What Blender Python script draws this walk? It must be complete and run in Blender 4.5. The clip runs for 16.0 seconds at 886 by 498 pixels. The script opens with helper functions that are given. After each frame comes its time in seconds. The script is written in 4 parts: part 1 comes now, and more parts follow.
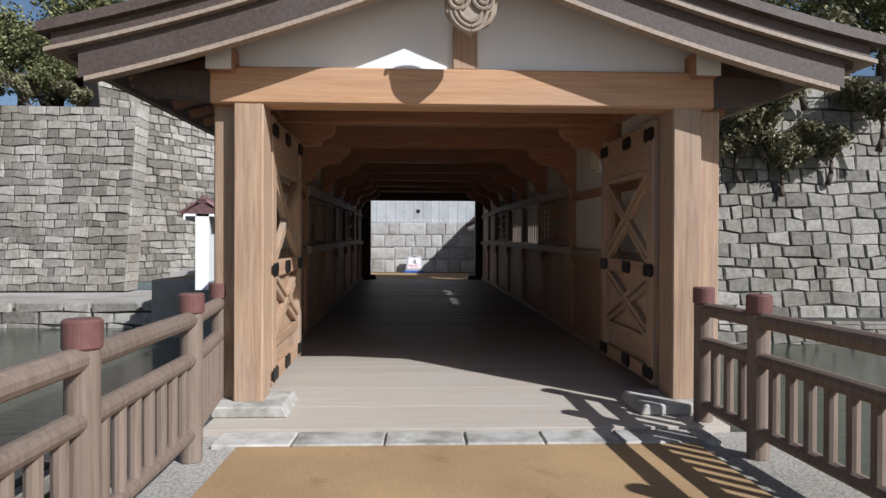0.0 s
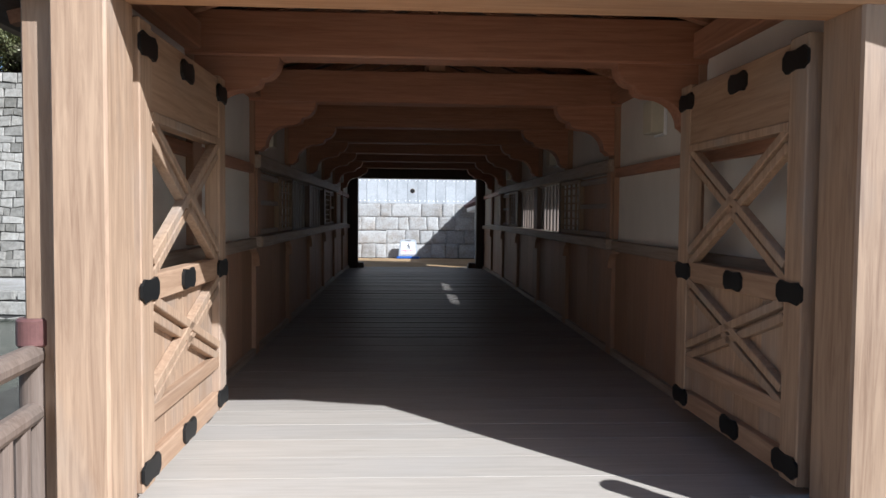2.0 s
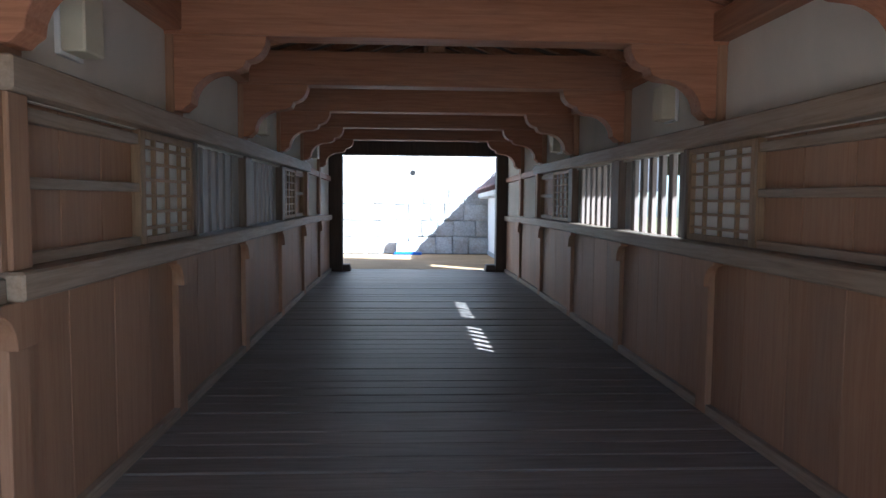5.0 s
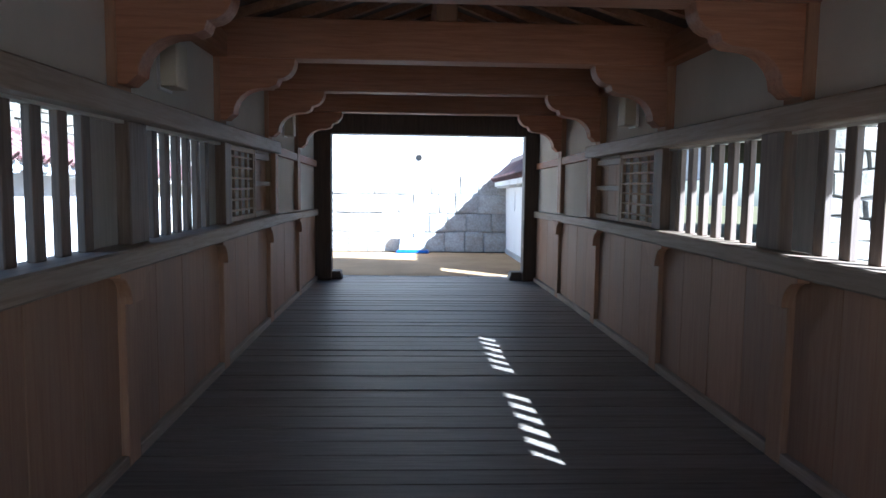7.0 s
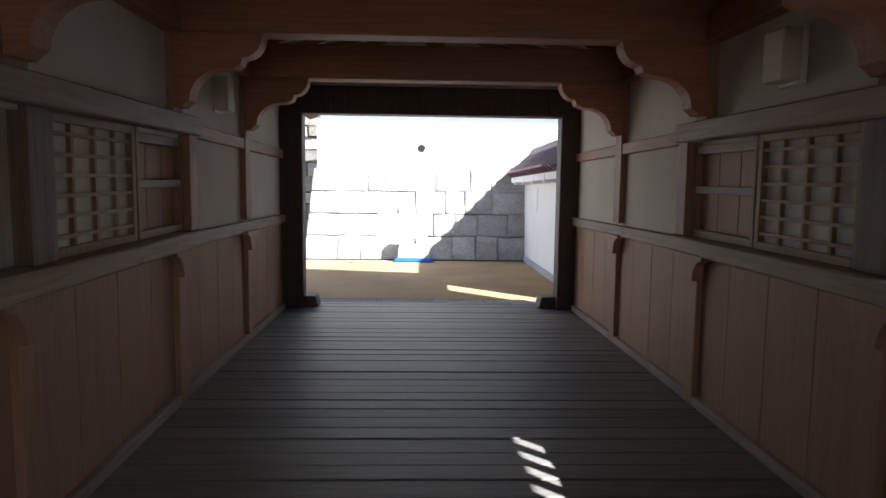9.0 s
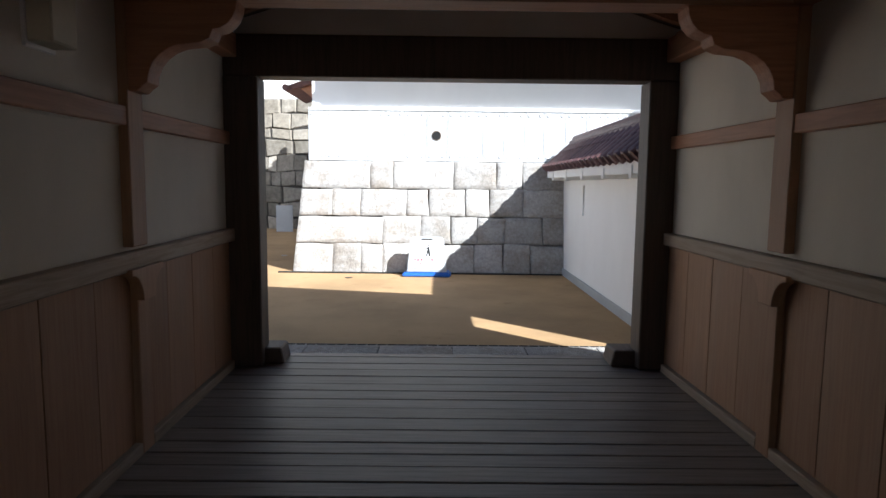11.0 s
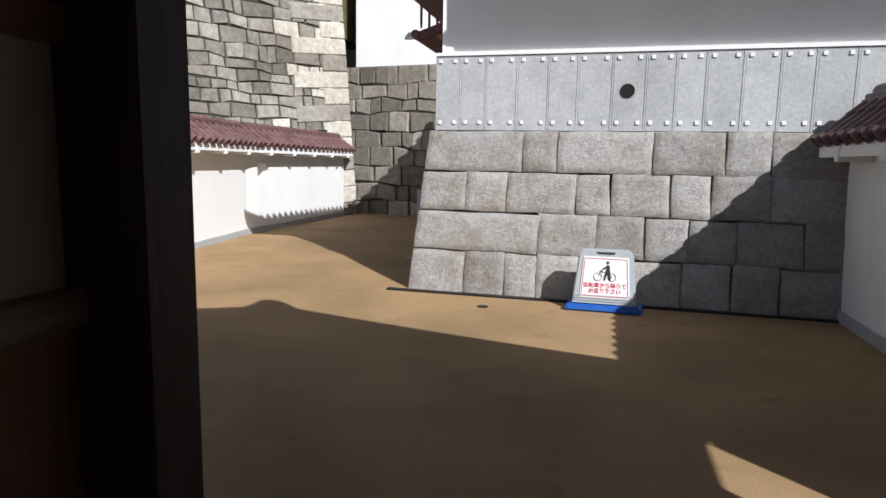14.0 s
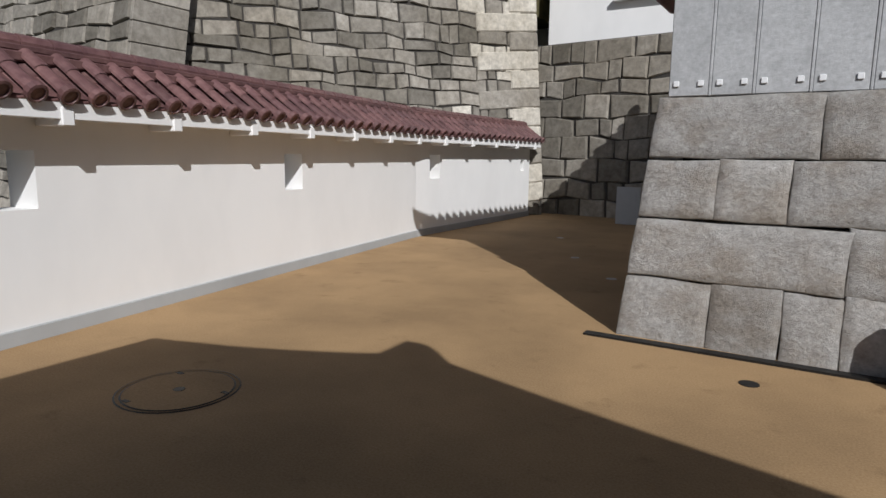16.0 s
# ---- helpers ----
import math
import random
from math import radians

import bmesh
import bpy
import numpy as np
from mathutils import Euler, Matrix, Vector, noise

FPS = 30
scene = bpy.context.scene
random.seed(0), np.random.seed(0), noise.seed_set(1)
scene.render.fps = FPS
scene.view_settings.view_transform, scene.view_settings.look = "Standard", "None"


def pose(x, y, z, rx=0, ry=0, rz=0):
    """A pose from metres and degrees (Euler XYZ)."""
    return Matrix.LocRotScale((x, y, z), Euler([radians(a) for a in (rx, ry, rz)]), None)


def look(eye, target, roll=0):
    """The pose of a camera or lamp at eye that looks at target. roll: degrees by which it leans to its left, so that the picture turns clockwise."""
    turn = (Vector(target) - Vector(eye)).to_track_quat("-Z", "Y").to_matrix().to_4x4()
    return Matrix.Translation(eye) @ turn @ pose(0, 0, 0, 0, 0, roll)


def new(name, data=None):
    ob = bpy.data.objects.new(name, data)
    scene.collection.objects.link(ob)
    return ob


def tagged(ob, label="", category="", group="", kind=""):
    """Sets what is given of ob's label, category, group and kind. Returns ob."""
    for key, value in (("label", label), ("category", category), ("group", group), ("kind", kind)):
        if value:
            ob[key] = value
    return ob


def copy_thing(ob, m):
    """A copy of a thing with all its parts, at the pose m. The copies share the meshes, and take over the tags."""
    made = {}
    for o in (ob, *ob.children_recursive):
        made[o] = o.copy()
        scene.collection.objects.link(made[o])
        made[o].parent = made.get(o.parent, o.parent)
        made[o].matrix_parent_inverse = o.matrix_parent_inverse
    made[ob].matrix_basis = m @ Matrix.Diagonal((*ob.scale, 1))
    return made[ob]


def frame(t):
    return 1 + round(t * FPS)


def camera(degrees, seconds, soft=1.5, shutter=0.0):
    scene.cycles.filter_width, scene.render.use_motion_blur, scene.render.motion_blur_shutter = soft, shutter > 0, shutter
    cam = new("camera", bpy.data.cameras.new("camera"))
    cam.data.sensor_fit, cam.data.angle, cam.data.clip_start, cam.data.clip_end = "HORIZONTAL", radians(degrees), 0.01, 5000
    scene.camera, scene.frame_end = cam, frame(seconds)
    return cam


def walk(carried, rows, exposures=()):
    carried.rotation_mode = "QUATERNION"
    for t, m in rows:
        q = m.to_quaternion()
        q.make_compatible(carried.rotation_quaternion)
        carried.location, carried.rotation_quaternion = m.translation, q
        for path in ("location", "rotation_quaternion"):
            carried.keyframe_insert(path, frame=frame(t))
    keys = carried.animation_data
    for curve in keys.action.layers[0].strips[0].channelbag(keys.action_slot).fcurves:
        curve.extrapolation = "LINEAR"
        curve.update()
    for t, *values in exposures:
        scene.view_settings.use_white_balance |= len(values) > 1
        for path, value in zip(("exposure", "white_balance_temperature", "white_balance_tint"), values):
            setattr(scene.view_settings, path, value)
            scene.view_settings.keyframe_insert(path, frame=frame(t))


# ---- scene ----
cam = camera(71.0, 16.0)
PATH = [
    (0, (0.693, 0.583, 1.146), (0.768, 2.582, 1.135), 0.2),
    (0.5, (0.703, 1.141, 1.159), (0.778, 3.14, 1.131), 0.2),
    (1, (0.749, 1.745, 1.19), (0.829, 3.743, 1.135), 0.3),
    (1.5, (0.765, 2.313, 1.255), (0.843, 4.31, 1.187), 0.3),
    (2, (0.77, 2.883, 1.266), (0.857, 4.88, 1.191), 0.5),
    (2.5, (0.762, 3.488, 1.268), (0.847, 5.485, 1.178), 0.4),
    (3, (0.773, 4.119, 1.289), (0.858, 6.115, 1.194), 0.3),
    (5.5, (0.696, 7.712, 1.426), (0.786, 9.705, 1.288), 0.5),
    (6, (0.711, 8.402, 1.453), (0.793, 10.394, 1.3), 0.6),
    (6.5, (0.707, 9.099, 1.491), (0.783, 11.091, 1.331), 0.6),
    (7, (0.654, 9.774, 1.52), (0.73, 11.765, 1.354), 0.7),
    (7.5, (0.662, 10.458, 1.549), (0.735, 12.449, 1.374), 0.7),
    (8, (0.674, 11.135, 1.573), (0.743, 13.126, 1.395), 0.7),
    (8.5, (0.702, 11.808, 1.592), (0.766, 13.798, 1.41), 0.7),
    (9, (0.708, 12.494, 1.619), (0.768, 14.484, 1.433), 0.7),
    (11.5, (0.656, 15.932, 1.721), (0.649, 17.921, 1.504), 0.7),
    (12, (0.6, 16.608, 1.742), (0.53, 18.594, 1.516), 0.7),
    (12.5, (0.616, 17.271, 1.75), (0.379, 19.242, 1.514), 0.4),
    (13, (0.568, 17.912, 1.740), (0.277, 19.875, 1.494), 0.55),
    (13.5, (0.519, 18.558, 1.721), (0.108, 20.497, 1.459), 0.8),
    (14, (0.419, 19.176, 1.697), (-0.077, 21.094, 1.421), 1.1),
    (14.5, (0.267, 19.818, 1.665), (-0.512, 21.636, 1.374), 1.1),
    (15, (0.068, 20.421, 1.633), (-0.784, 22.207, 1.343), 0.8),
    (15.5, (-0.231, 20.995, 1.607), (-1.193, 22.723, 1.308), 0.9),
    (16, (-0.583, 21.551, 1.583), (-1.617, 23.237, 1.286), 0.8),
]
walk(cam, [(t, look(eye, target, roll)) for t, eye, target, roll in PATH],
     [(0, 0.46, 5800, 10), (1.5, 0.75, 5550, 9), (3, 1.6, 5350, 8), (5.5, 2.95, 4850, 4), (7.0, 2.85, 4850, 5), (8.5, 2.55, 5350, 8), (9, 2.5, 5600, 8), (11.5, 1.5, 5800, 8), (12.5, 0.92, 5950, 9), (14, 0.42, 6000, 11), (15, 0.14, 6000, 11), (16, -0.15, 6050, 11)])
# ---- the world, the sun ----
SUN_DIR = Vector((-0.995, 0.935, -1.0)).normalized()      # the way the light travels
world = bpy.data.worlds.new("sky")
scene.world = world
world.use_nodes = True
wn = world.node_tree.nodes
sky = wn.new("ShaderNodeTexSky")
sky.sky_type = "NISHITA"
sky.sun_disc = False
sky.sun_elevation = math.asin(-SUN_DIR.z)
sky.sun_rotation = math.atan2(-SUN_DIR.x, -SUN_DIR.y)
sky.dust_density = 1.5
wn["Background"].inputs[1].default_value = 0.053
world.node_tree.links.new(sky.outputs[0], wn["Background"].inputs[0])
sun = new("sun", bpy.data.lights.new("sun", "SUN"))
sun.data.energy = 4.2
sun.data.angle = radians(0.5)
sun.data.color = (1.0, 0.97, 0.92)
sun.rotation_euler = SUN_DIR.to_track_quat("-Z", "Y").to_euler()
sun.location = (20, -10, 30)


# ---- materials ----
def material(name, rough=0.7, metal=0.0, spec=0.4):
    m = bpy.data.materials.new(name)
    m.use_nodes = True
    b = m.node_tree.nodes["Principled BSDF"]
    b.inputs["Roughness"].default_value = rough
    b.inputs["Metallic"].default_value = metal
    b.inputs["Specular IOR Level"].default_value = spec
    return m, m.node_tree.nodes, m.node_tree.links, b


def ramp(n, l, src, c0, c1, p0=0.3, p1=0.7):
    r = n.new("ShaderNodeValToRGB")
    r.color_ramp.elements[0].position, r.color_ramp.elements[1].position = p0, p1
    r.color_ramp.elements[0].color, r.color_ramp.elements[1].color = (*c0, 1), (*c1, 1)
    l.new(src, r.inputs[0])
    return r.outputs[0]


def mixed(n, l, a, b, fac, mode="MULTIPLY"):
    x = n.new("ShaderNodeMix")
    x.data_type, x.blend_type = "RGBA", mode
    if isinstance(fac, float):
        x.inputs[0].default_value = fac
    else:
        l.new(fac, x.inputs[0])
    for s, v in ((x.inputs[6], a), (x.inputs[7], b)):
        if isinstance(v, tuple):
            s.default_value = (*v, 1)
        else:
            l.new(v, s)
    return x.outputs[2]


def noise_node(n, l, scale, detail=5.0, stretch=(1, 1, 1), rough=0.6, distort=0.0, per_object=True):
    g = n.new("ShaderNodeNewGeometry")
    mp = n.new("ShaderNodeMapping")
    mp.inputs["Scale"].default_value = stretch
    l.new(g.outputs["Position"], mp.inputs["Vector"])
    if per_object:
        oi = n.new("ShaderNodeObjectInfo")
        mu = n.new("ShaderNodeMath")
        mu.operation = "MULTIPLY"
        mu.inputs[1].default_value = 37.0
        l.new(oi.outputs["Random"], mu.inputs[0])
        l.new(mu.outputs[0], mp.inputs["Location"])
    t = n.new("ShaderNodeTexNoise")
    t.inputs["Scale"].default_value = scale
    t.inputs["Detail"].default_value = detail
    t.inputs["Roughness"].default_value = rough
    t.inputs["Distortion"].default_value = distort
    l.new(mp.outputs[0], t.inputs["Vector"])
    return t.outputs[0]


def bump(n, l, b, src, strength, dist):
    u = n.new("ShaderNodeBump")
    u.inputs["Strength"].default_value = strength
    u.inputs["Distance"].default_value = dist
    l.new(src, u.inputs["Height"])
    l.new(u.outputs[0], b.inputs["Normal"])


def piece_tone(n, l, col, lo, hi):
    oi = n.new("ShaderNodeObjectInfo")
    return mixed(n, l, col, ramp(n, l, oi.outputs["Random"], (lo,) * 3, (hi,) * 3, 0, 1), 1.0)


def wood(name, light, dark, axis, rough=0.6, tone=(0.82, 1.0), weather=0.35, grey=(0.25, 0.22, 0.19)):
    m, n, l, b = material(name, rough)
    st = {"x": (1.2, 22, 22), "y": (22, 1.2, 22), "z": (22, 22, 1.2)}[axis]
    grain = noise_node(n, l, 1.6, 6, st, 0.65, 0.6)
    col = ramp(n, l, grain, dark, light, 0.3, 0.62)
    big = noise_node(n, l, 1.3, 4, tuple(0.4 if s < 2 else 1.6 for s in st))
    fac = n.new("ShaderNodeMapRange")
    fac.inputs[1].default_value, fac.inputs[2].default_value = 0.48, 0.75
    fac.inputs[4].default_value = weather
    l.new(big, fac.inputs[0])
    col = mixed(n, l, col, grey, fac.outputs[0], "MIX")
    l.new(piece_tone(n, l, col, *tone), b.inputs["Base Color"])
    bump(n, l, b, grain, 0.25, 0.004)
    return m


def plaster(name, col, stain=0.12):
    m, n, l, b = material(name, 0.85, spec=0.25)
    big = noise_node(n, l, 1.1, 5, (1, 1, 0.5))
    c = ramp(n, l, big, tuple(v * (1 - stain) for v in col), col, 0.35, 0.6)
    l.new(c, b.inputs["Base Color"])
    bump(n, l, b, noise_node(n, l, 40, 4), 0.08, 0.003)
    return m


def stone(name, a, c, rough=0.9, tone=(0.7, 1.1), fine=9.0, relief=0.012, stain=(0.45, 0.43, 0.40), strain=(3, 3, 3)):
    m, n, l, b = material(name, rough, spec=0.2)
    f = noise_node(n, l, fine, 8, (1, 1, 1), 0.7)
    col = ramp(n, l, f, a, c, 0.3, 0.7)
    big = noise_node(n, l, 1.0, 5, strain)
    col = mixed(n, l, col, ramp(n, l, big, stain, (1, 1, 1), 0.36, 0.55), 0.8)
    l.new(piece_tone(n, l, col, *tone), b.inputs["Base Color"])
    bump(n, l, b, noise_node(n, l, fine * 1.3, 9, (1, 1, 1), 0.75), 0.9, relief)
    return m


def stone_multi(name, a, c):
    # many stones in one mesh: the tone follows each stone's own random value, held in a face attribute
    m, n, l, b = material(name, 0.92, spec=0.15)
    at = n.new("ShaderNodeAttribute")
    at.attribute_name = "tone"
    f = noise_node(n, l, 6, 8, (1, 1, 1), 0.7, 0, False)
    col = ramp(n, l, f, a, c, 0.3, 0.7)
    tr = n.new("ShaderNodeValToRGB")
    tr.color_ramp.elements[0].color, tr.color_ramp.elements[1].color = (0.5, 0.49, 0.46, 1), (1.85, 1.85, 1.8, 1)
    mid_stop = tr.color_ramp.elements.new(0.75)
    mid_stop.color = (1.12, 1.1, 1.06, 1)
    l.new(at.outputs["Fac"], tr.inputs[0])
    col = mixed(n, l, col, tr.outputs[0], 1.0)
    moss = noise_node(n, l, 0.35, 6, (1, 1, 1), 0.6, 0, False)
    col = mixed(n, l, col, ramp(n, l, moss, (0.66, 0.63, 0.57), (1, 1, 1), 0.38, 0.58), 0.75)
    l.new(col, b.inputs["Base Color"])
    bump(n, l, b, noise_node(n, l, 9, 8, (1, 1, 1), 0.75, 0, False), 0.8, 0.03)
    return m


def plain(name, col, rough=0.6, metal=0.0, vary=0.15, scale=8.0):
    m, n, l, b = material(name, rough, metal)
    f = noise_node(n, l, scale, 5)
    l.new(ramp(n, l, f, tuple(v * (1 - vary) for v in col), tuple(v * (1 + vary * 0.4) for v in col)), b.inputs["Base Color"])
    bump(n, l, b, f, 0.15, 0.003)
    return m


W_X = wood("cedar_across", (0.47, 0.225, 0.128), (0.32, 0.14, 0.077), "x")
W_Y = wood("cedar_along", (0.46, 0.235, 0.137), (0.32, 0.15, 0.085), "y")
W_Z = wood("cedar_upright", (0.42, 0.245, 0.148), (0.34, 0.185, 0.108), "z")
W_PALE_X = wood("front_beam_wood", (0.56, 0.33, 0.18), (0.43, 0.225, 0.11), "x", weather=0.3)
W_PALE_Z = wood("gate_post_wood", (0.48, 0.325, 0.21), (0.30, 0.188, 0.118), "z", weather=0.8, grey=(0.34, 0.29, 0.245))
W_PALE_Y = wood("gate_rail_wood", (0.46, 0.30, 0.19), (0.31, 0.185, 0.11), "y", weather=0.6, grey=(0.35, 0.285, 0.235))
W_SILL = wood("weathered_sill_wood", (0.40, 0.31, 0.23), (0.25, 0.18, 0.125), "y", weather=0.5, grey=(0.36, 0.33, 0.30))
W_BAR = wood("window_bar_wood", (0.21, 0.155, 0.12), (0.11, 0.077, 0.056), "z", weather=0.5, grey=(0.18, 0.165, 0.155))
W_BOARD = wood("grey_sliding_board_wood", (0.5, 0.475, 0.45), (0.38, 0.36, 0.335), "z", weather=0.5, grey=(0.5, 0.49, 0.48))
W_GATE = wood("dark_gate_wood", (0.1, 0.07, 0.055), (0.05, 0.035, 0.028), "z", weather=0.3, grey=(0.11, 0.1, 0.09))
W_DARK = wood("dark_roof_wood", (0.12, 0.085, 0.068), (0.06, 0.042, 0.034), "y", weather=0.3, grey=(0.14, 0.125, 0.115))
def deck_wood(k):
    """Deck boards, entrance (0) to further in (1); colour darkened for the roofed interior's shade."""
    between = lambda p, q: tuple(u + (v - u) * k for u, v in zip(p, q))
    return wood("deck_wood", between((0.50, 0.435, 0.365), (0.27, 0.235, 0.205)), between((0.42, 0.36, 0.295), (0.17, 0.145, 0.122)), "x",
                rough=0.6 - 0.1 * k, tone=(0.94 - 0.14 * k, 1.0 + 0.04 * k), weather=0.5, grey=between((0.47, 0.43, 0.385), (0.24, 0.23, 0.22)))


DECK_WOODS_DIMMING = [deck_wood(k / 7) for k in range(8)]
W_LAT = wood("lattice_wood", (0.38, 0.26, 0.155), (0.26, 0.165, 0.095), "z", weather=0.2)
PLASTER_IN = plaster("inside_plaster", (0.74, 0.70, 0.63))
PLASTER = plaster("white_plaster", (0.86, 0.85, 0.83), 0.05)
PLASTER_BASE = plaster("grey_plaster_base", (0.42, 0.43, 0.43))
IRON = plain("black_iron", (0.025, 0.024, 0.023), 0.5, 0.5)
CONC = wood("brown_imitation_wood_concrete", (0.235, 0.175, 0.135), (0.15, 0.105, 0.078), "z", rough=0.7, weather=0.3, grey=(0.26, 0.21, 0.17))
CAPM = plain("red_brown_post_cap", (0.16, 0.075, 0.065), 0.4, 0.0, 0.2, 30)
STONE = stone("hewn_grey_stone", (0.31, 0.292, 0.27), (0.53, 0.51, 0.48), tone=(0.82, 1.08), fine=19.0, relief=0.03, stain=(0.74, 0.68, 0.61), strain=(2.0, 2.0, 2.6))
STONE_SLAB = stone("pale_paving_stone", (0.4, 0.38, 0.34), (0.56, 0.53, 0.48), tone=(0.85, 1.05), relief=0.003)
STONES = stone_multi("castle_stones", (0.225, 0.208, 0.185), (0.45, 0.425, 0.385))
PANEL = stone("grey_stone_panel", (0.40, 0.405, 0.405), (0.56, 0.565, 0.57), tone=(0.9, 1.06), fine=22, relief=0.006, stain=(0.85, 0.85, 0.85))
DARKGAP = plain("dark_joint_earth", (0.05, 0.045, 0.04), 1.0)
SHOJI = plain("shoji_paper", (0.84, 0.83, 0.80), 0.9, vary=0.06)
LAMPGLASS = plain("cream_lamp_cover", (0.62, 0.57, 0.44), 0.5, vary=0.06)
SIGN_GREY = plain("grey_plastic", (0.42, 0.44, 0.46), 0.45, vary=0.05)
SIGN_WHITE = plain("white_sign_face", (0.82, 0.82, 0.82), 0.5, vary=0.03)
BLUE = plain("blue_plastic", (0.03, 0.13, 0.5), 0.4, vary=0.1)
RED = plain("red_print", (0.6, 0.05, 0.08), 0.5, vary=0.03)
BLACK = plain("black_print", (0.03, 0.03, 0.03), 0.6, vary=0.03)


def tile_material():
    m, n, l, b = material("red_brown_glazed_tile", 0.5, spec=0.5)
    f = noise_node(n, l, 14, 6)
    col = ramp(n, l, f, (0.125, 0.058, 0.056), (0.215, 0.115, 0.105))
    big = noise_node(n, l, 1.5, 4)
    col = mixed(n, l, col, ramp(n, l, big, (0.7, 0.7, 0.75), (1, 1, 1), 0.35, 0.6), 1.0)
    l.new(piece_tone(n, l, col, 0.75, 1.15), b.inputs["Base Color"])
    bump(n, l, b, f, 0.2, 0.004)
    return m


def path_material():
    m, n, l, b = material("ochre_coated_asphalt", 0.88, spec=0.25)
    f = noise_node(n, l, 70, 6, per_object=False)
    col = ramp(n, l, f, (0.32, 0.205, 0.10), (0.43, 0.29, 0.155), 0.3, 0.7)
    big = noise_node(n, l, 0.7, 6, per_object=False)
    col = mixed(n, l, col, ramp(n, l, big, (0.78, 0.77, 0.76), (1.05, 1.04, 1.02), 0.35, 0.62), 1.0)
    spots = noise_node(n, l, 2.6, 8, per_object=False)
    col = mixed(n, l, col, ramp(n, l, spots, (0.72, 0.7, 0.68), (1, 1, 1), 0.3, 0.4), 0.7)
    l.new(col, b.inputs["Base Color"])
    bump(n, l, b, f, 0.5, 0.003)
    return m


def water_material():
    m, n, l, b = material("green_moat_water", 0.08, spec=0.5)
    b.inputs["Base Color"].default_value = (0.045, 0.052, 0.035, 1)
    bump(n, l, b, noise_node(n, l, 2.5, 4, (1, 2.2, 1), per_object=False), 0.25, 0.05)
    return m


def ground_material(name, a, c, s):
    m, n, l, b = material(name, 0.95, spec=0.15)
    f = noise_node(n, l, s, 8, per_object=False)
    big = noise_node(n, l, 0.4, 5, per_object=False)
    col = mixed(n, l, ramp(n, l, f, a, c), ramp(n, l, big, (0.7, 0.7, 0.65), (1, 1, 1), 0.35, 0.6), 1.0)
    l.new(col, b.inputs["Base Color"])
    bump(n, l, b, f, 0.6, 0.02)
    return m


def leaf_material(name, a, c):
    m, n, l, b = material(name, 0.55, spec=0.35)
    at = n.new("ShaderNodeAttribute")
    at.attribute_name = "tone"
    l.new(ramp(n, l, at.outputs["Fac"], a, c, 0, 1), b.inputs["Base Color"])
    b.inputs["Subsurface Weight"].default_value = 0.0
    return m


TILE = tile_material()
OCHRE = path_material()
WATER = water_material()
EARTH = ground_material("bare_earth_and_grass", (0.09, 0.085, 0.04), (0.19, 0.16, 0.085), 3.0)
GRAVEL = ground_material("pale_gravel", (0.26, 0.235, 0.21), (0.56, 0.52, 0.47), 45.0)
LEAF = leaf_material("evergreen_leaves", (0.06, 0.068, 0.025), (0.26, 0.255, 0.11))
LEAF_DRY = leaf_material("dry_shrub_leaves", (0.09, 0.085, 0.045), (0.28, 0.25, 0.14))
BARK = plain("tree_bark", (0.10, 0.075, 0.055), 0.95, vary=0.4)


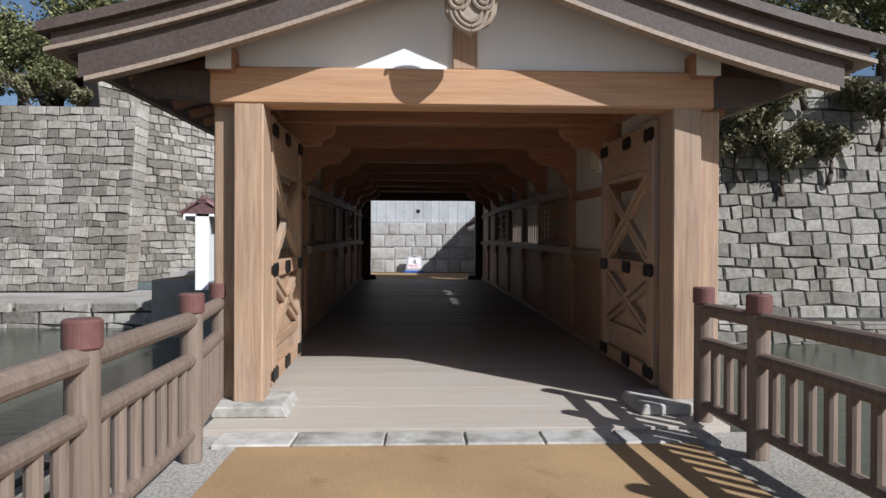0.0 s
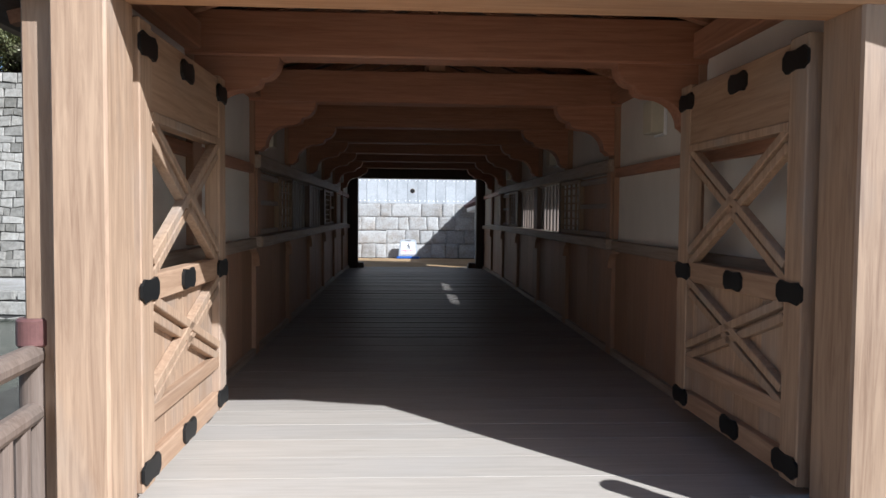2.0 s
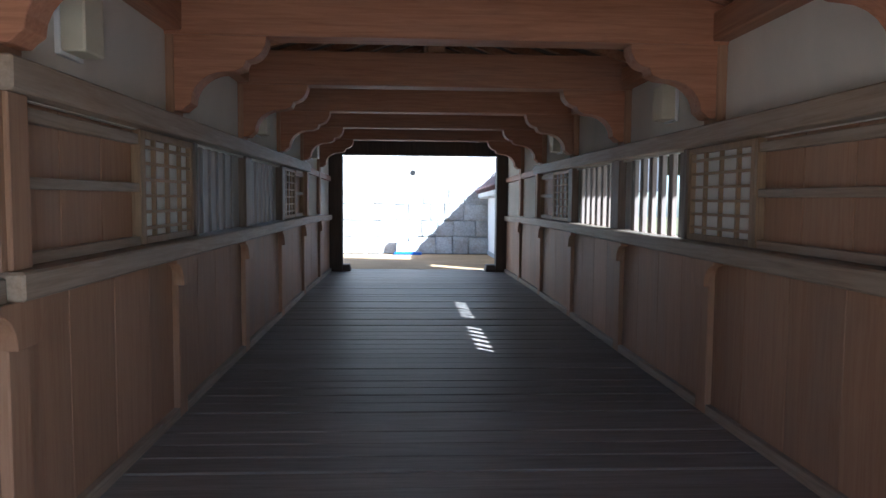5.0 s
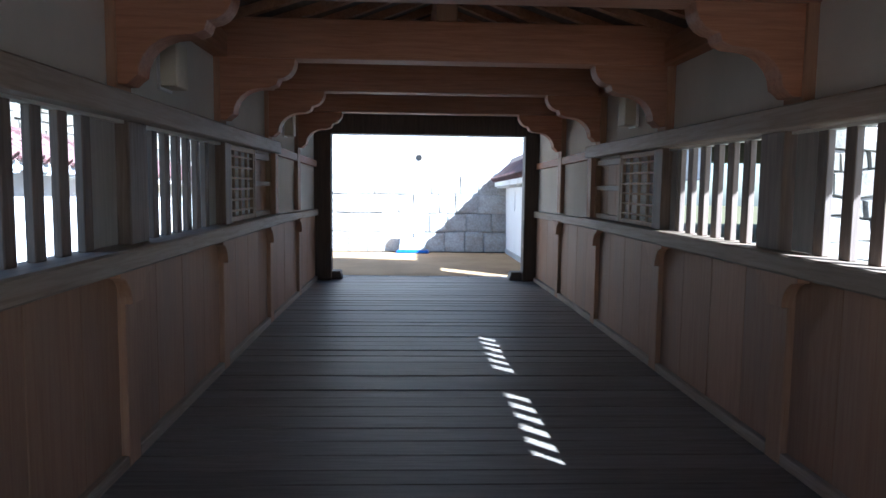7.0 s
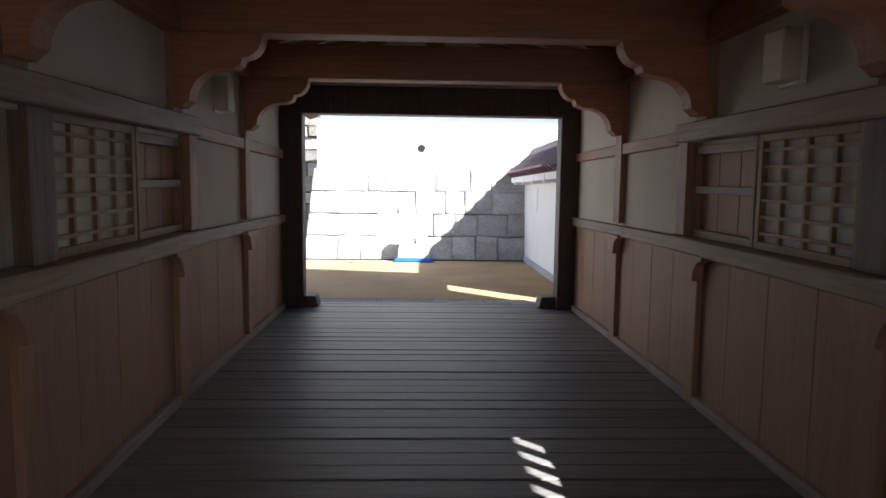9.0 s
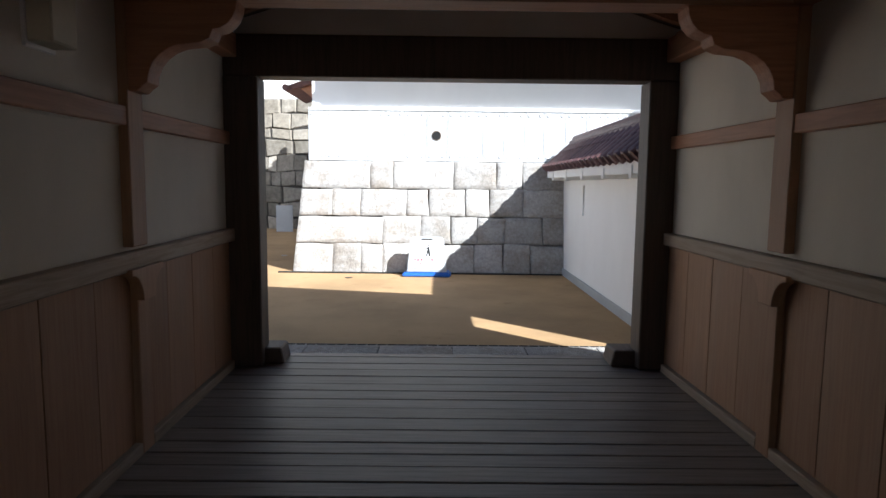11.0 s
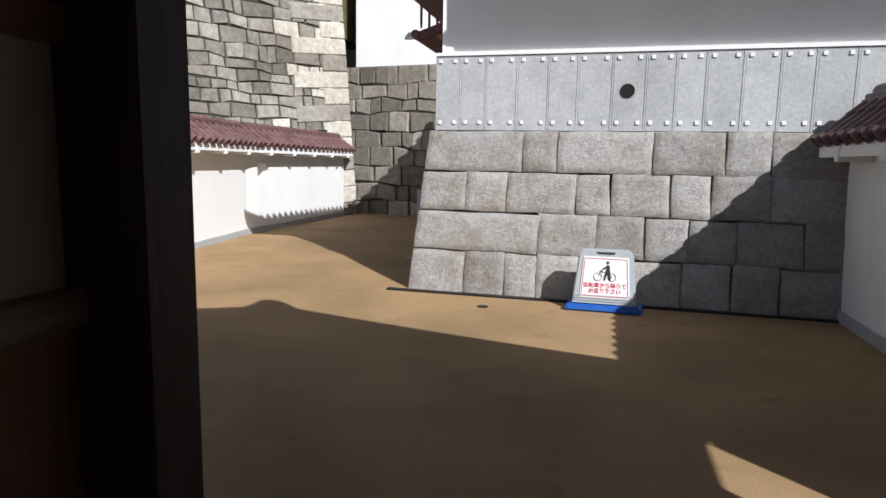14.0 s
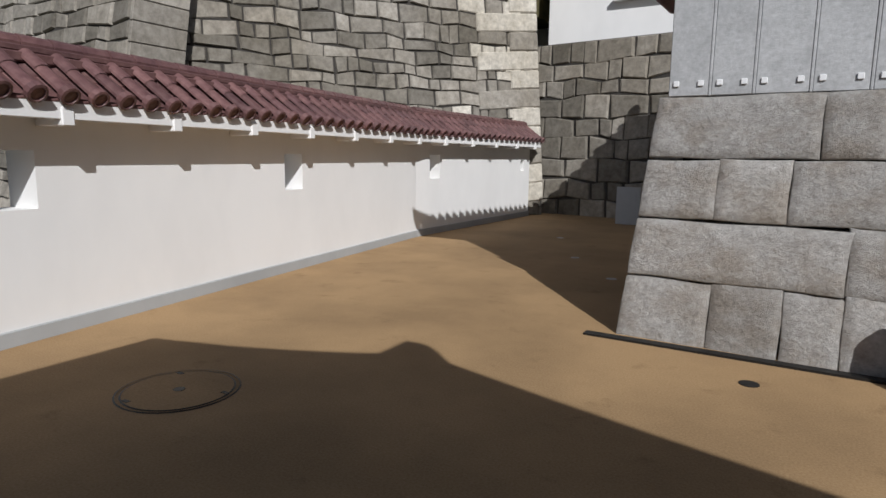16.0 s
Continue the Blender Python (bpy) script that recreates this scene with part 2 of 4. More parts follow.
# ---- mesh building ----
class Build:
    """Collects boxes, prisms and tubes for one mesh."""

    def __init__(self):
        self.v, self.f, self.t = [], [], []

    def add(self, verts, faces, tone=0.5):
        k = len(self.v)
        self.v += [tuple(p) for p in verts]
        self.f += [tuple(k + i for i in q) for q in faces]
        self.t += [tone] * len(faces)
        return self

    def box(self, x0, x1, y0, y1, z0, z1):
        return self.add([(x, y, z) for x in (x0, x1) for y in (y0, y1) for z in (z0, z1)],
                        [(0, 1, 3, 2), (4, 6, 7, 5), (0, 4, 5, 1), (2, 3, 7, 6), (0, 2, 6, 4), (1, 5, 7, 3)])

    def prism(self, poly, axis, a0, a1):
        """A flat outline pushed from a0 to a1 along an axis."""
        n = len(poly)
        put = {"x": lambda p, a: (a, p[0], p[1]), "y": lambda p, a: (p[0], a, p[1]), "z": lambda p, a: (p[0], p[1], a)}[axis]
        vs = [put(p, a0) for p in poly] + [put(p, a1) for p in poly]
        fs = [tuple(range(n)), tuple(reversed(range(n, 2 * n)))]
        fs += [(i, i + n, (i + 1) % n + n, (i + 1) % n) for i in range(n)]
        return self.add(vs, fs)

    def tube(self, a, b, r0, r1=None, n=12):
        a, b = Vector(a), Vector(b)
        r1 = r0 if r1 is None else r1
        d = (b - a).normalized()
        s = d.orthogonal().normalized()
        q = d.cross(s)
        ring = [s * math.cos(2 * math.pi * i / n) + q * math.sin(2 * math.pi * i / n) for i in range(n)]
        vs = [a + p * r0 for p in ring] + [b + p * r1 for p in ring]
        fs = [(i, (i + 1) % n, (i + 1) % n + n, i + n) for i in range(n)] + [tuple(reversed(range(n))), tuple(range(n, 2 * n))]
        return self.add(vs, fs)

    def bar(self, a, b, w, h, up=(0, 0, 1)):
        """A squared timber from a to b."""
        a, b = Vector(a), Vector(b)
        d = (b - a).normalized()
        s = d.cross(Vector(up)).normalized() * (w / 2)
        q = s.cross(d).normalized() * (h / 2)
        vs = [p + i * s + j * q for p in (a, b) for i in (-1, 1) for j in (-1, 1)]
        return self.add(vs, [(0, 1, 3, 2), (4, 6, 7, 5), (0, 4, 5, 1), (2, 3, 7, 6), (0, 2, 6, 4), (1, 5, 7, 3)])

    def make(self, name, mat, parent=None, warp=None, bevel=0.0, tones=False, smooth=False, segs=1):
        me = bpy.data.meshes.new(name)
        vs = [warp(*p) for p in self.v] if warp else self.v
        me.from_pydata(vs, [], self.f)
        if tones:
            a = me.attributes.new("tone", "FLOAT", "FACE")
            a.data.foreach_set("value", self.t)
        bm = bmesh.new()
        bm.from_mesh(me)
        bmesh.ops.recalc_face_normals(bm, faces=bm.faces)
        if bevel:
            bmesh.ops.bevel(bm, geom=bm.edges[:], offset=bevel, segments=segs, affect="EDGES", clamp_overlap=True)
        bm.to_mesh(me)
        bm.free()
        if smooth:
            me.polygons.foreach_set("use_smooth", [True] * len(me.polygons))
        me.materials.append(mat)
        ob = new(name, me)
        if parent:
            ob.parent = parent
        return ob


def empty(name, label, category, kind="", group=""):
    return tagged(new(name), label, category, group, kind)


# ---- the plan: the bridge climbs gently and bears a little to the west ----
def rise(y):
    return 0.02 * (min(max(y, 4.0), 18.0) - 16.0)


def mid(y):
    return 0.835 - (0.02 if y < 17 else 0.015) * (y - 17.0)


def br(u, y, h):
    """From the bridge's own measure (u across, y along, h above its deck) to the world."""
    return (u + mid(y), y, h + rise(y))


HALF = 1.95                                   # deck centre to wall boards
POSTS = [7.7, 9.6, 11.5, 13.37, 15.25, 17.1, 18.97]
Y0, Y1 = 5.78, 20.85                           # the two gables
SILL, HEAD = 1.27, 1.99
EAVE = 2.85


def roof_h(u):
    a = abs(u)
    return 3.56 - 0.42 * a + 0.032 * a * a


# ---- ground and water ----
g = Build().add([(-400, -300, -2.6), (400, -300, -2.6), (400, 500, -2.6), (-400, 500, -2.6)], [(0, 1, 2, 3)])
tagged(g.make("ground", EARTH), "dark earth bed under the moat and beyond", "ground", kind="structure")
g = Build().add([(-80, -40, -1.9), (80, -40, -1.9), (80, 60, -1.9), (-80, 60, -1.9)], [(0, 1, 2, 3)])
tagged(g.make("water", WATER), "still murky green moat water", "water", kind="structure")

# the near bank with its ochre path
b = Build().box(-30, 40, -60, 2.0, -2.5, -0.262)
b.box(-1.1, 3.32, 2.0, 5.2, -2.5, -0.262)
tagged(b.make("near_bank", GRAVEL), "pale gravel bank beside the approach", "ground", kind="structure")
b = Build().add([(-0.5, -60, -0.245), (2.9, -60, -0.245), (2.66, 4.9, -0.245), (-0.56, 4.9, -0.245)], [(0, 1, 2, 3)])
tagged(b.make("approach_path", OCHRE), "smooth ochre coated path leading to the bridge", "path", kind="structure")

# the castle bank and the court
b = Build().box(-8.05, 4.2, 21.205, 27.6, -2.5, -0.006).box(-10, -1.5, 27.6, 42, -2.5, -0.006)
tagged(b.make("court_bank", GRAVEL), "stone-faced bank carrying the court", "ground", kind="structure")
b = Build().add([(-8.0, 21.7, 0), (3.1, 21.7, 0), (3.1, 27.3, 0), (-8.0, 27.3, 0)], [(0, 1, 2, 3)])
b.add([(-8.0, 27.3, 0), (-1.7, 27.3, 0), (-1.7, 38.6, 0), (-8.0, 38.6, 0)], [(0, 1, 2, 3)])
tagged(b.make("court_paving", OCHRE), "ochre coated asphalt court, half in shadow", "paving", kind="structure")

# ---- deck ----
deck = empty("floor", "worn grey wooden deck of the covered bridge", "floor", "structure")
joist = Build()
for u in (-1.7, -0.6, 0.6, 1.7):
    joist.box(u - 0.12, u + 0.12, 5.3, 21.15, -0.4, -0.07)
joist.box(-1.96, 1.96, 5.2, 21.2, -0.08, -0.062)
joist.make("deck_beam", W_DARK, deck, br)
for u in (-1.75, 1.75):
    for y in (6.2, 11.5, 17.1):
        Build().tube((u, y, -2.6), (u, y, -0.35), 0.16).make("trestle_post", W_DARK, deck, br)

# ---- side walls of the bridge ----
def corbel(y, w, z1, depth, drop):
    """Curved bracket outline along the wall under a sill."""
    p = [(y - w, z1), (y + w, z1)]
    for k in range(7):
        a = math.pi / 2 * k / 6
        p.append((y + w - (w - 0.075) * math.sin(a), z1 - 0.035 - (drop - 0.035) * (1 - math.cos(a))))
    for k in range(7):
        a = math.pi / 2 * (6 - k) / 6
        p.append((y - w + (w - 0.075) * math.sin(a), z1 - 0.035 - (drop - 0.035) * (1 - math.cos(a))))
    return p


def side_wall(s, name):
    wall = empty(name, "side wall of cedar boards, white plaster and barred windows", "wall", "structure")
    inner, outer = HALF, HALF + 0.1
    lo, hi = (inner, outer) if s > 0 else (-outer, -inner)

    def bx(d0, d1, y0, y1, z0, z1, mat, nm, bevel=0.006):
        """A box between depths d0 and d1 behind (+) or before (-) the board face."""
        a, c = s * (HALF + d0), s * (HALF + d1)
        return Build().box(min(a, c), max(a, c), y0, y1, z0, z1).make(nm, mat, wall, br, bevel)

    # posts: full height
    for y in POSTS:
        bx(-0.045, 0.13, y - 0.075, y + 0.075, 0, 1.16, W_Z, "post")
        bx(-0.04, 0.13, y - 0.095, y + 0.095, 1.27 if not 9.7 < y < 17.3 else 2.12, 2.75, W_Z, "post")
    # vertical boards below the sill
    edges = [6.15] + POSTS + [Y1 - 0.1]
    for y0, y1 in zip(edges, edges[1:]):
        n = 4
        for k in range(n):
            a, c = y0 + (y1 - y0) * k / n, y0 + (y1 - y0) * (k + 1) / n
            bx(0.001 * (k % 2), 0.05, a + 0.002, c - 0.002, 0.03, 1.17, W_Z, "board", 0.003)
        bx(-0.045, 0.03, y0 + 0.076, y1 - 0.076, 0.0, 0.075, W_SILL, "skirting")
    # outer skin that keeps the light out behind the boards
    bx(0.06, 0.12, 6.1, Y1, -0.05, 1.16, W_DARK, "outer_cladding", 0)
    # sill and head rails of the window run
    bx(-0.12, 0.14, 9.52, 17.42, 1.15, SILL, W_SILL, "sill", 0.012)
    bx(-0.1, 0.14, 9.52, 17.42, HEAD, 2.13, W_SILL, "head_rail", 0.01)
    for y0, y1 in ((6.15, 9.52), (17.42, Y1 - 0.1)):
        bx(-0.055, 0.13, y0, y1, 1.14, 1.25, W_SILL, "rail", 0.008)
        bx(-0.03, 0.13, y0, y1, 1.98 if y0 > 9 else 1.93, 2.09 if y0 > 9 else 2.03, W_Y, "upper_rail")
        bx(0.02, 0.10, y0, y1, 1.2, 2.0, PLASTER_IN, "plaster_panel", 0)
    bx(0.02, 0.10, 6.15, Y1 - 0.1, 2.0, 2.98, PLASTER_IN, "plaster_panel", 0)
    bx(-0.02, 0.14, 6.15, Y1 - 0.1, 2.74, 2.98, W_Y, "wall_plate")
    # corbels under the sill
    for y in POSTS:
        a, c = s * (HALF - 0.085), s * (HALF - 0.01)
        Build().prism(corbel(y, 0.21, 1.15, 0, 0.2), "x", min(a, c), max(a, c)).make("corbel", W_Z, wall, br, 0.004)
    # window run: shutter, paper screen, bars, then mirrored
    for y in (9.62,):
        bx(-0.06, 0.13, y - 0.07, y + 0.07, SILL, HEAD, W_Z, "jamb")
    bx(-0.015, 0.13, 13.47, 13.72, SILL, HEAD, W_BAR, "middle_post")
    # from the south: shutter, paper screen, bars, post, bars, paper screen, shutter
    e = 0.1 if s > 0 else 0.0
    for first, count, pitch, b0, b1 in ((12.0 + e, 6, 0.218, 13.14 + e, 13.46), (13.97, 6, 0.212, 15.08, 15.36 - e)):
        for k in range(count):
            y = first + pitch * k
            bx(0.035, 0.08, y - 0.043, y + 0.043, SILL, HEAD, W_BAR, "bar", 0.005)
        bx(0.06, 0.085, b0, b1, SILL + 0.004, HEAD - 0.004, W_BOARD, "sliding_board", 0)
    bx(-0.02, 0.09, 11.9, 11.96, SILL, HEAD, W_BAR, "jamb", 0.004)
    bx(-0.03, 0.09, 15.33 - e, 15.52 - e, SILL, HEAD, W_BAR, "jamb", 0.004)
    bx(-0.06, 0.13, 17.26, 17.42, SILL, HEAD, W_Z, "jamb")
    for y0, y1 in ((10.96, 11.89), (15.53 - e, 16.46 - e)):
        bx(0.035, 0.043, y0 + 0.03, y1 - 0.03, SILL + 0.03, HEAD - 0.03, SHOJI, "screen_paper", 0)
        for a, c in ((y0, y0 + 0.045), (y1 - 0.045, y1)):
            bx(-0.005, 0.045, a, c, SILL + 0.004, HEAD - 0.004, W_LAT, "screen_stile", 0.003)
        for a, c in ((SILL + 0.004, SILL + 0.05), (HEAD - 0.05, HEAD - 0.004)):
            bx(-0.005, 0.045, y0 + 0.045, y1 - 0.045, a, c, W_LAT, "screen_rail", 0.003)
        for k in range(1, 4):
            y = y0 + (y1 - y0) * k / 4
            bx(0.008, 0.034, y - 0.012, y + 0.012, SILL + 0.05, HEAD - 0.05, W_LAT, "lattice_bar", 0)
        for k in range(1, 7):
            z = SILL + (HEAD - SILL) * k / 7
            bx(0.004, 0.034, y0 + 0.045, y1 - 0.045, z - 0.01, z + 0.01, W_LAT, "lattice_bar", 0)
    # boarded shutters, a little forward of the screens
    for y0, y1 in ((9.7, 10.95), (16.47 - e, 17.25)):
        n = 3
        for k in range(n):
            a, c = y0 + (y1 - y0) * k / n, y0 + (y1 - y0) * (k + 1) / n
            bx(0.05, 0.09, a + 0.003, c - 0.003, SILL, HEAD, W_Z, "shutter_board", 0.003)
        for z0, z1 in ((SILL, SILL + 0.06), (1.6, 1.66), (HEAD - 0.1, HEAD - 0.03)):
            bx(0.0, 0.05, y0, y1, z0 + 0.003, z1 - 0.003, W_SILL, "shutter_rail", 0.004)
        for a, c in ((y0, y0 + 0.035), (y1 - 0.035, y1)):
            bx(-0.01, 0.05, a, c, SILL + 0.003, HEAD - 0.003, W_LAT, "shutter_stile", 0.003)
    return wall


WALL_W = side_wall(-1, "wall_west")
WALL_E = side_wall(1, "wall_east")

# ---- tie beams with their curved haunches, king struts ----
def haunch():
    p = [(1.99, 2.17), (1.86, 2.17), (1.83, 2.2)]
    for k in range(7):
        a = math.pi / 2 * k / 6
        p.append((1.80 - 0.24 * (1 - math.cos(a)), 2.22 + 0.22 * math.sin(a)))
    p += [(1.50, 2.445), (1.44, 2.47)]
    for k in range(6):
        a = math.pi / 2 * k / 5
        p.append((1.42 - 0.14 * math.sin(a), 2.50 + 0.16 * (1 - math.cos(a)) + 0.02))
    p += [(1.22, 2.69), (1.99, 2.69)]
    return p


for y in POSTS:
    beam = empty("tie_beam", "reddish cedar tie beam with curved haunched brackets", "beam", "structure", "tie beams of the bridge")
    Build().box(-2.02, 2.02, y - 0.11, y + 0.11, 2.685, 3.02).make("beam", W_X, beam, br, 0.012)
    for s in (-1, 1):
        Build().prism([(s * a, z) for a, z in haunch()], "y", y - 0.078, y + 0.078).make("bracket", W_X, beam, br, 0.004)
    Build().box(-0.09, 0.09, y - 0.06, y + 0.06, 3.02, 3.5).make("king_strut", W_Z, beam, br, 0.006)

# ---- roof of the bridge ----
roof = empty("roof", "curved dark gable roof over the bridge", "roof", "structure")
US = [-3.0 + 0.25 * k for k in range(25)]
YR0, YR1 = 5.27, 21.75


def shell(lift0, lift1, y0, y1, u0=-3.0, u1=3.0):
    us = [u0 + (u1 - u0) * k / 24 for k in range(25)]
    b = Build()
    up = [(u, roof_h(u) + lift1) for u in us]
    dn = [(u, roof_h(u) + lift0) for u in reversed(us)]
    pts = up + dn
    n = len(us)
    ys = [y0 + (y1 - y0) * k / 6 for k in range(7)]
    for j, y in enumerate(ys):
        b.v += [(u, y, z) for u, z in pts]
    m = len(pts)
    for j in range(6):
        for i in range(m):
            b.f.append((j * m + i, j * m + (i + 1) % m, (j + 1) * m + (i + 1) % m, (j + 1) * m + i))
    for j, r in ((0, 1), (6, -1)):
        for i in range(n - 1):
            b.f.append(tuple((j * m + k) for k in (i, i + 1, m - 2 - i, m - 1 - i)))
    b.t = [0.5] * len(b.f)
    return b


shell(0.16, 0.20, YR0 + 0.05, YR1 - 0.05).make("roof_boards", W_DARK, roof, br)
shell(0.17, 0.41, YR0 + 0.02, YR1 - 0.02, -2.98, 2.98).make("roof_core", W_DARK, roof, br)
shell(0.24, 0.34, YR0 - 0.03, YR1 + 0.03, -3.08, 3.08).make("roof_layer", W_DARK, roof, br)
shell(0.345, 0.42, YR0 - 0.09, YR1 + 0.09, -3.16, 3.16).make("roof_cover", W_DARK, roof, br)
shell(0.205, 0.235, YR0 - 0.06, YR1 + 0.06, -3.12, 3.12).make("eave_fillet", W_SILL, roof, br)
for y, w in ((YR0, 0.07), (YR1, -0.07)):
    shell(-0.02, 0.2, min(y, y + w), max(y, y + w), -2.9, 2.9).make("bargeboard", W_DARK, roof, br)
    shell(-0.06, -0.025, min(y - 0.02, y + w + 0.01), max(y - 0.02, y + w + 0.01), -2.85, 2.85).make("barge_moulding", W_SILL, roof, br)
for k in range(34):
    y = YR0 + 0.3 + k * 0.48
    for s in (-1, 1):
        pts = [(s * a, roof_h(a)) for a in (0.05, 0.9, 1.8, 2.85)]
        r = Build()
        for (a, za), (c, zc) in zip(pts, pts[1:]):
            r.bar((a, y, za + 0.115), (c, y, zc + 0.115), 0.07, 0.085)
        r.make("rafter", W_Y, roof, br)
Build().box(-0.09, 0.09, YR0 + 0.1, YR1 - 0.1, 3.42, 3.60).make("ridge_beam", W_Y, roof, br)
Build().prism([(-0.2, 3.85), (0.2, 3.85), (0.17, 4.1), (0.1, 4.2), (-0.1, 4.2), (-0.17, 4.1)], "y", YR0 - 0.1, YR1 + 0.1).make("ridge_cap", W_DARK, roof, br)
for s in (-1, 1):
    for u, h in ((1.95, 2.98), (1.0, 3.05)):
        if u > 1.5:
            Build().box(s * u - 0.1, s * u + 0.1, YR0 + 0.25, YR1 - 0.25, roof_h(u) - 0.13, roof_h(u) + 0.07).make("purlin", W_Y, roof, br, 0.01)
            for y in (YR0 + 0.245, YR1 - 0.245):
                d = 0.012 if y > 9 else -0.012
                Build().box(s * u - 0.098, s * u + 0.098, min(y, y + d), max(y, y + d), roof_h(u) - 0.128, roof_h(u) + 0.068).make("purlin_end", PLASTER_IN, roof, br)


def gable(y, s, name):
    gb = empty(name, "white plastered gable over a heavy cedar beam", "gable", "structure")
    us = [-2.1 + 0.3 * k for k in range(15)]
    Build().prism([(u, roof_h(u) + 0.17) for u in us] + [(2.1, 2.62), (-2.1, 2.62)], "y", y - 0.05, y + 0.05).make("gable_plaster", PLASTER, gb, br)
    Build().box(-2.06, 2.06, y - 0.15, y + 0.12, 2.49, 2.79).make("gate_beam", W_PALE_X, gb, br, 0.015)
    # beam beyond the posts made of dark wood, its shade put into the colour
    for q in (-1, 1):
        Build().prism([(q * 2.05, 2.52), (q * 2.62, 2.58), (q * 2.72, 2.66), (q * 2.62, 2.76), (q * 2.05, 2.78)], "y", y - 0.1, y + 0.08).make("beam_end", W_DARK, gb, br, 0.01)
    Build().box(-0.1, 0.1, y - 0.1, y - 0.051, 2.8, 3.6).make("gable_strut", W_PALE_Z, gb, br, 0.006)
    for q in (-1, 1):
        for a, c, d0, d1, m in ((1.63, 1.87, -0.14, 0.14, W_PALE_Z), (1.885, 2.06, -0.02, 0.2, W_PALE_Z)) if q < 0 else ((1.72, 1.96, -0.14, 0.14, W_PALE_Z), (1.985, 2.17, -0.02, 0.2, W_PALE_Z)):
            Build().box(min(q * a, q * c), max(q * a, q * c), y + s * d0 if s > 0 else y - d1, y + d1 if s > 0 else y - d0, 0.08 if a < 1.9 else 0.0, 2.5).make("gate_post", m, gb, br, 0.012)
        Build().prism([(q * 1.4, 0.0), (q * 2.0, 0.0), (q * 2.0, 0.09), (q * 1.44, 0.09)], "y", y - 0.3, y + 0.2).make("footing", STONE_SLAB, gb, br, 0.012)
    return gb


gable(Y0, 1, "gable_south")
far = empty("gable_north", "dark cedar gate frame at the far end of the bridge", "gable", "structure")
us = [-2.1 + 0.3 * k for k in range(15)]
Build().prism([(u, roof_h(u) + 0.17) for u in us] + [(2.1, 2.9), (-2.1, 2.9)], "y", Y1 - 0.05, Y1 + 0.05).make("gable_plaster", PLASTER, far, br)
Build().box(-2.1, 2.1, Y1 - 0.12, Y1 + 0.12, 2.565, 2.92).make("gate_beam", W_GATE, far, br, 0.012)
for q in (-1, 1):
    w = 1.675 if q < 0 else 1.72
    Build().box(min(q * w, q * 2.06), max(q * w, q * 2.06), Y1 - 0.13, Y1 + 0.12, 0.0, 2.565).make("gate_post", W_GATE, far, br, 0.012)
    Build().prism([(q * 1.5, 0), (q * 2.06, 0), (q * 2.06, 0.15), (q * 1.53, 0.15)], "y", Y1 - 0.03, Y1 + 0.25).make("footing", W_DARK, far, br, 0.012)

# ---- gate leaves ----
def gate_leaf(s):
    leaf = empty("gate_leaf", "cedar gate leaf with crossed braces and black iron straps, standing open", "gate", group="gate leaves")
    y0, y1, uu = 5.96, 7.4, (1.73 if s > 0 else 1.67)

    def bx(d0, d1, a, c, z0, z1, mat, nm, bevel=0.006):
        p, q = s * (uu + d0), s * (uu + d1)
        return Build().box(min(p, q), max(p, q), a, c, z0, z1).make(nm, mat, leaf, br, bevel)
    for a, c in ((y0, y0 + 0.15), (y1 - 0.15, y1)):
        bx(-0.05, 0.05, a, c, 0.13, 2.46, W_PALE_Z, "stile")
    for z0, z1 in ((0.14, 0.27), (0.44, 0.53), (1.06, 1.2), (1.98, 2.44)):
        bx(-0.045, 0.045, y0 + 0.15, y1 - 0.15, z0, z1, W_PALE_Y, "rail")
    bx(-0.055, 0.0, y0 + 0.15, y1 - 0.15, 1.98, 2.03, W_PALE_Z, "moulding", 0.004)
    for k in range(4):
        a = y0 + 0.15 + (y1 - y0 - 0.3) * k / 4
        bx(0.005, 0.035, a + 0.001, a + (y1 - y0 - 0.3) / 4 - 0.001, 0.27, 1.06, W_PALE_Z, "board", 0.002)
    for z0, z1 in ((0.56, 1.03), (1.23, 1.95)):
        for p, q in (((y0 + 0.16, z0), (y1 - 0.16, z1)), ((y0 + 0.16, z1), (y1 - 0.16, z0))):
            for off in (-0.042, 0.042):
                Build().bar((s * (uu - 0.02 - off * 0.1), p[0], p[1] + off), (s * (uu - 0.02 - off * 0.1), q[0], q[1] + off), 0.05, 0.055, (1, 0, 0)).make("brace", W_PALE_Z, leaf, br, 0.004)
    for z in (0.22, 1.13, 2.34):
        for a, c in ((y0 - 0.01, y0 + 0.2), (y0 + 0.56, y0 + 0.76), (y1 - 0.2, y1 + 0.01)):
            m = (a + c) / 2
            w = (c - a) / 2
            plate = [(m - w, z - 0.03), (m - w * 0.7, z - 0.06), (m, z - 0.05), (m + w * 0.7, z - 0.06), (m + w, z - 0.03), (m + w, z + 0.03), (m + w * 0.7, z + 0.06), (m, z + 0.05), (m - w * 0.7, z + 0.06), (m - w, z + 0.03)]
            p, q = s * (uu - 0.062), s * (uu - 0.045)
            Build().prism(plate, "x", min(p, q), max(p, q)).make("iron_strap", IRON, leaf, br)
    return leaf


gate_leaf(-1)
gate_leaf(1)

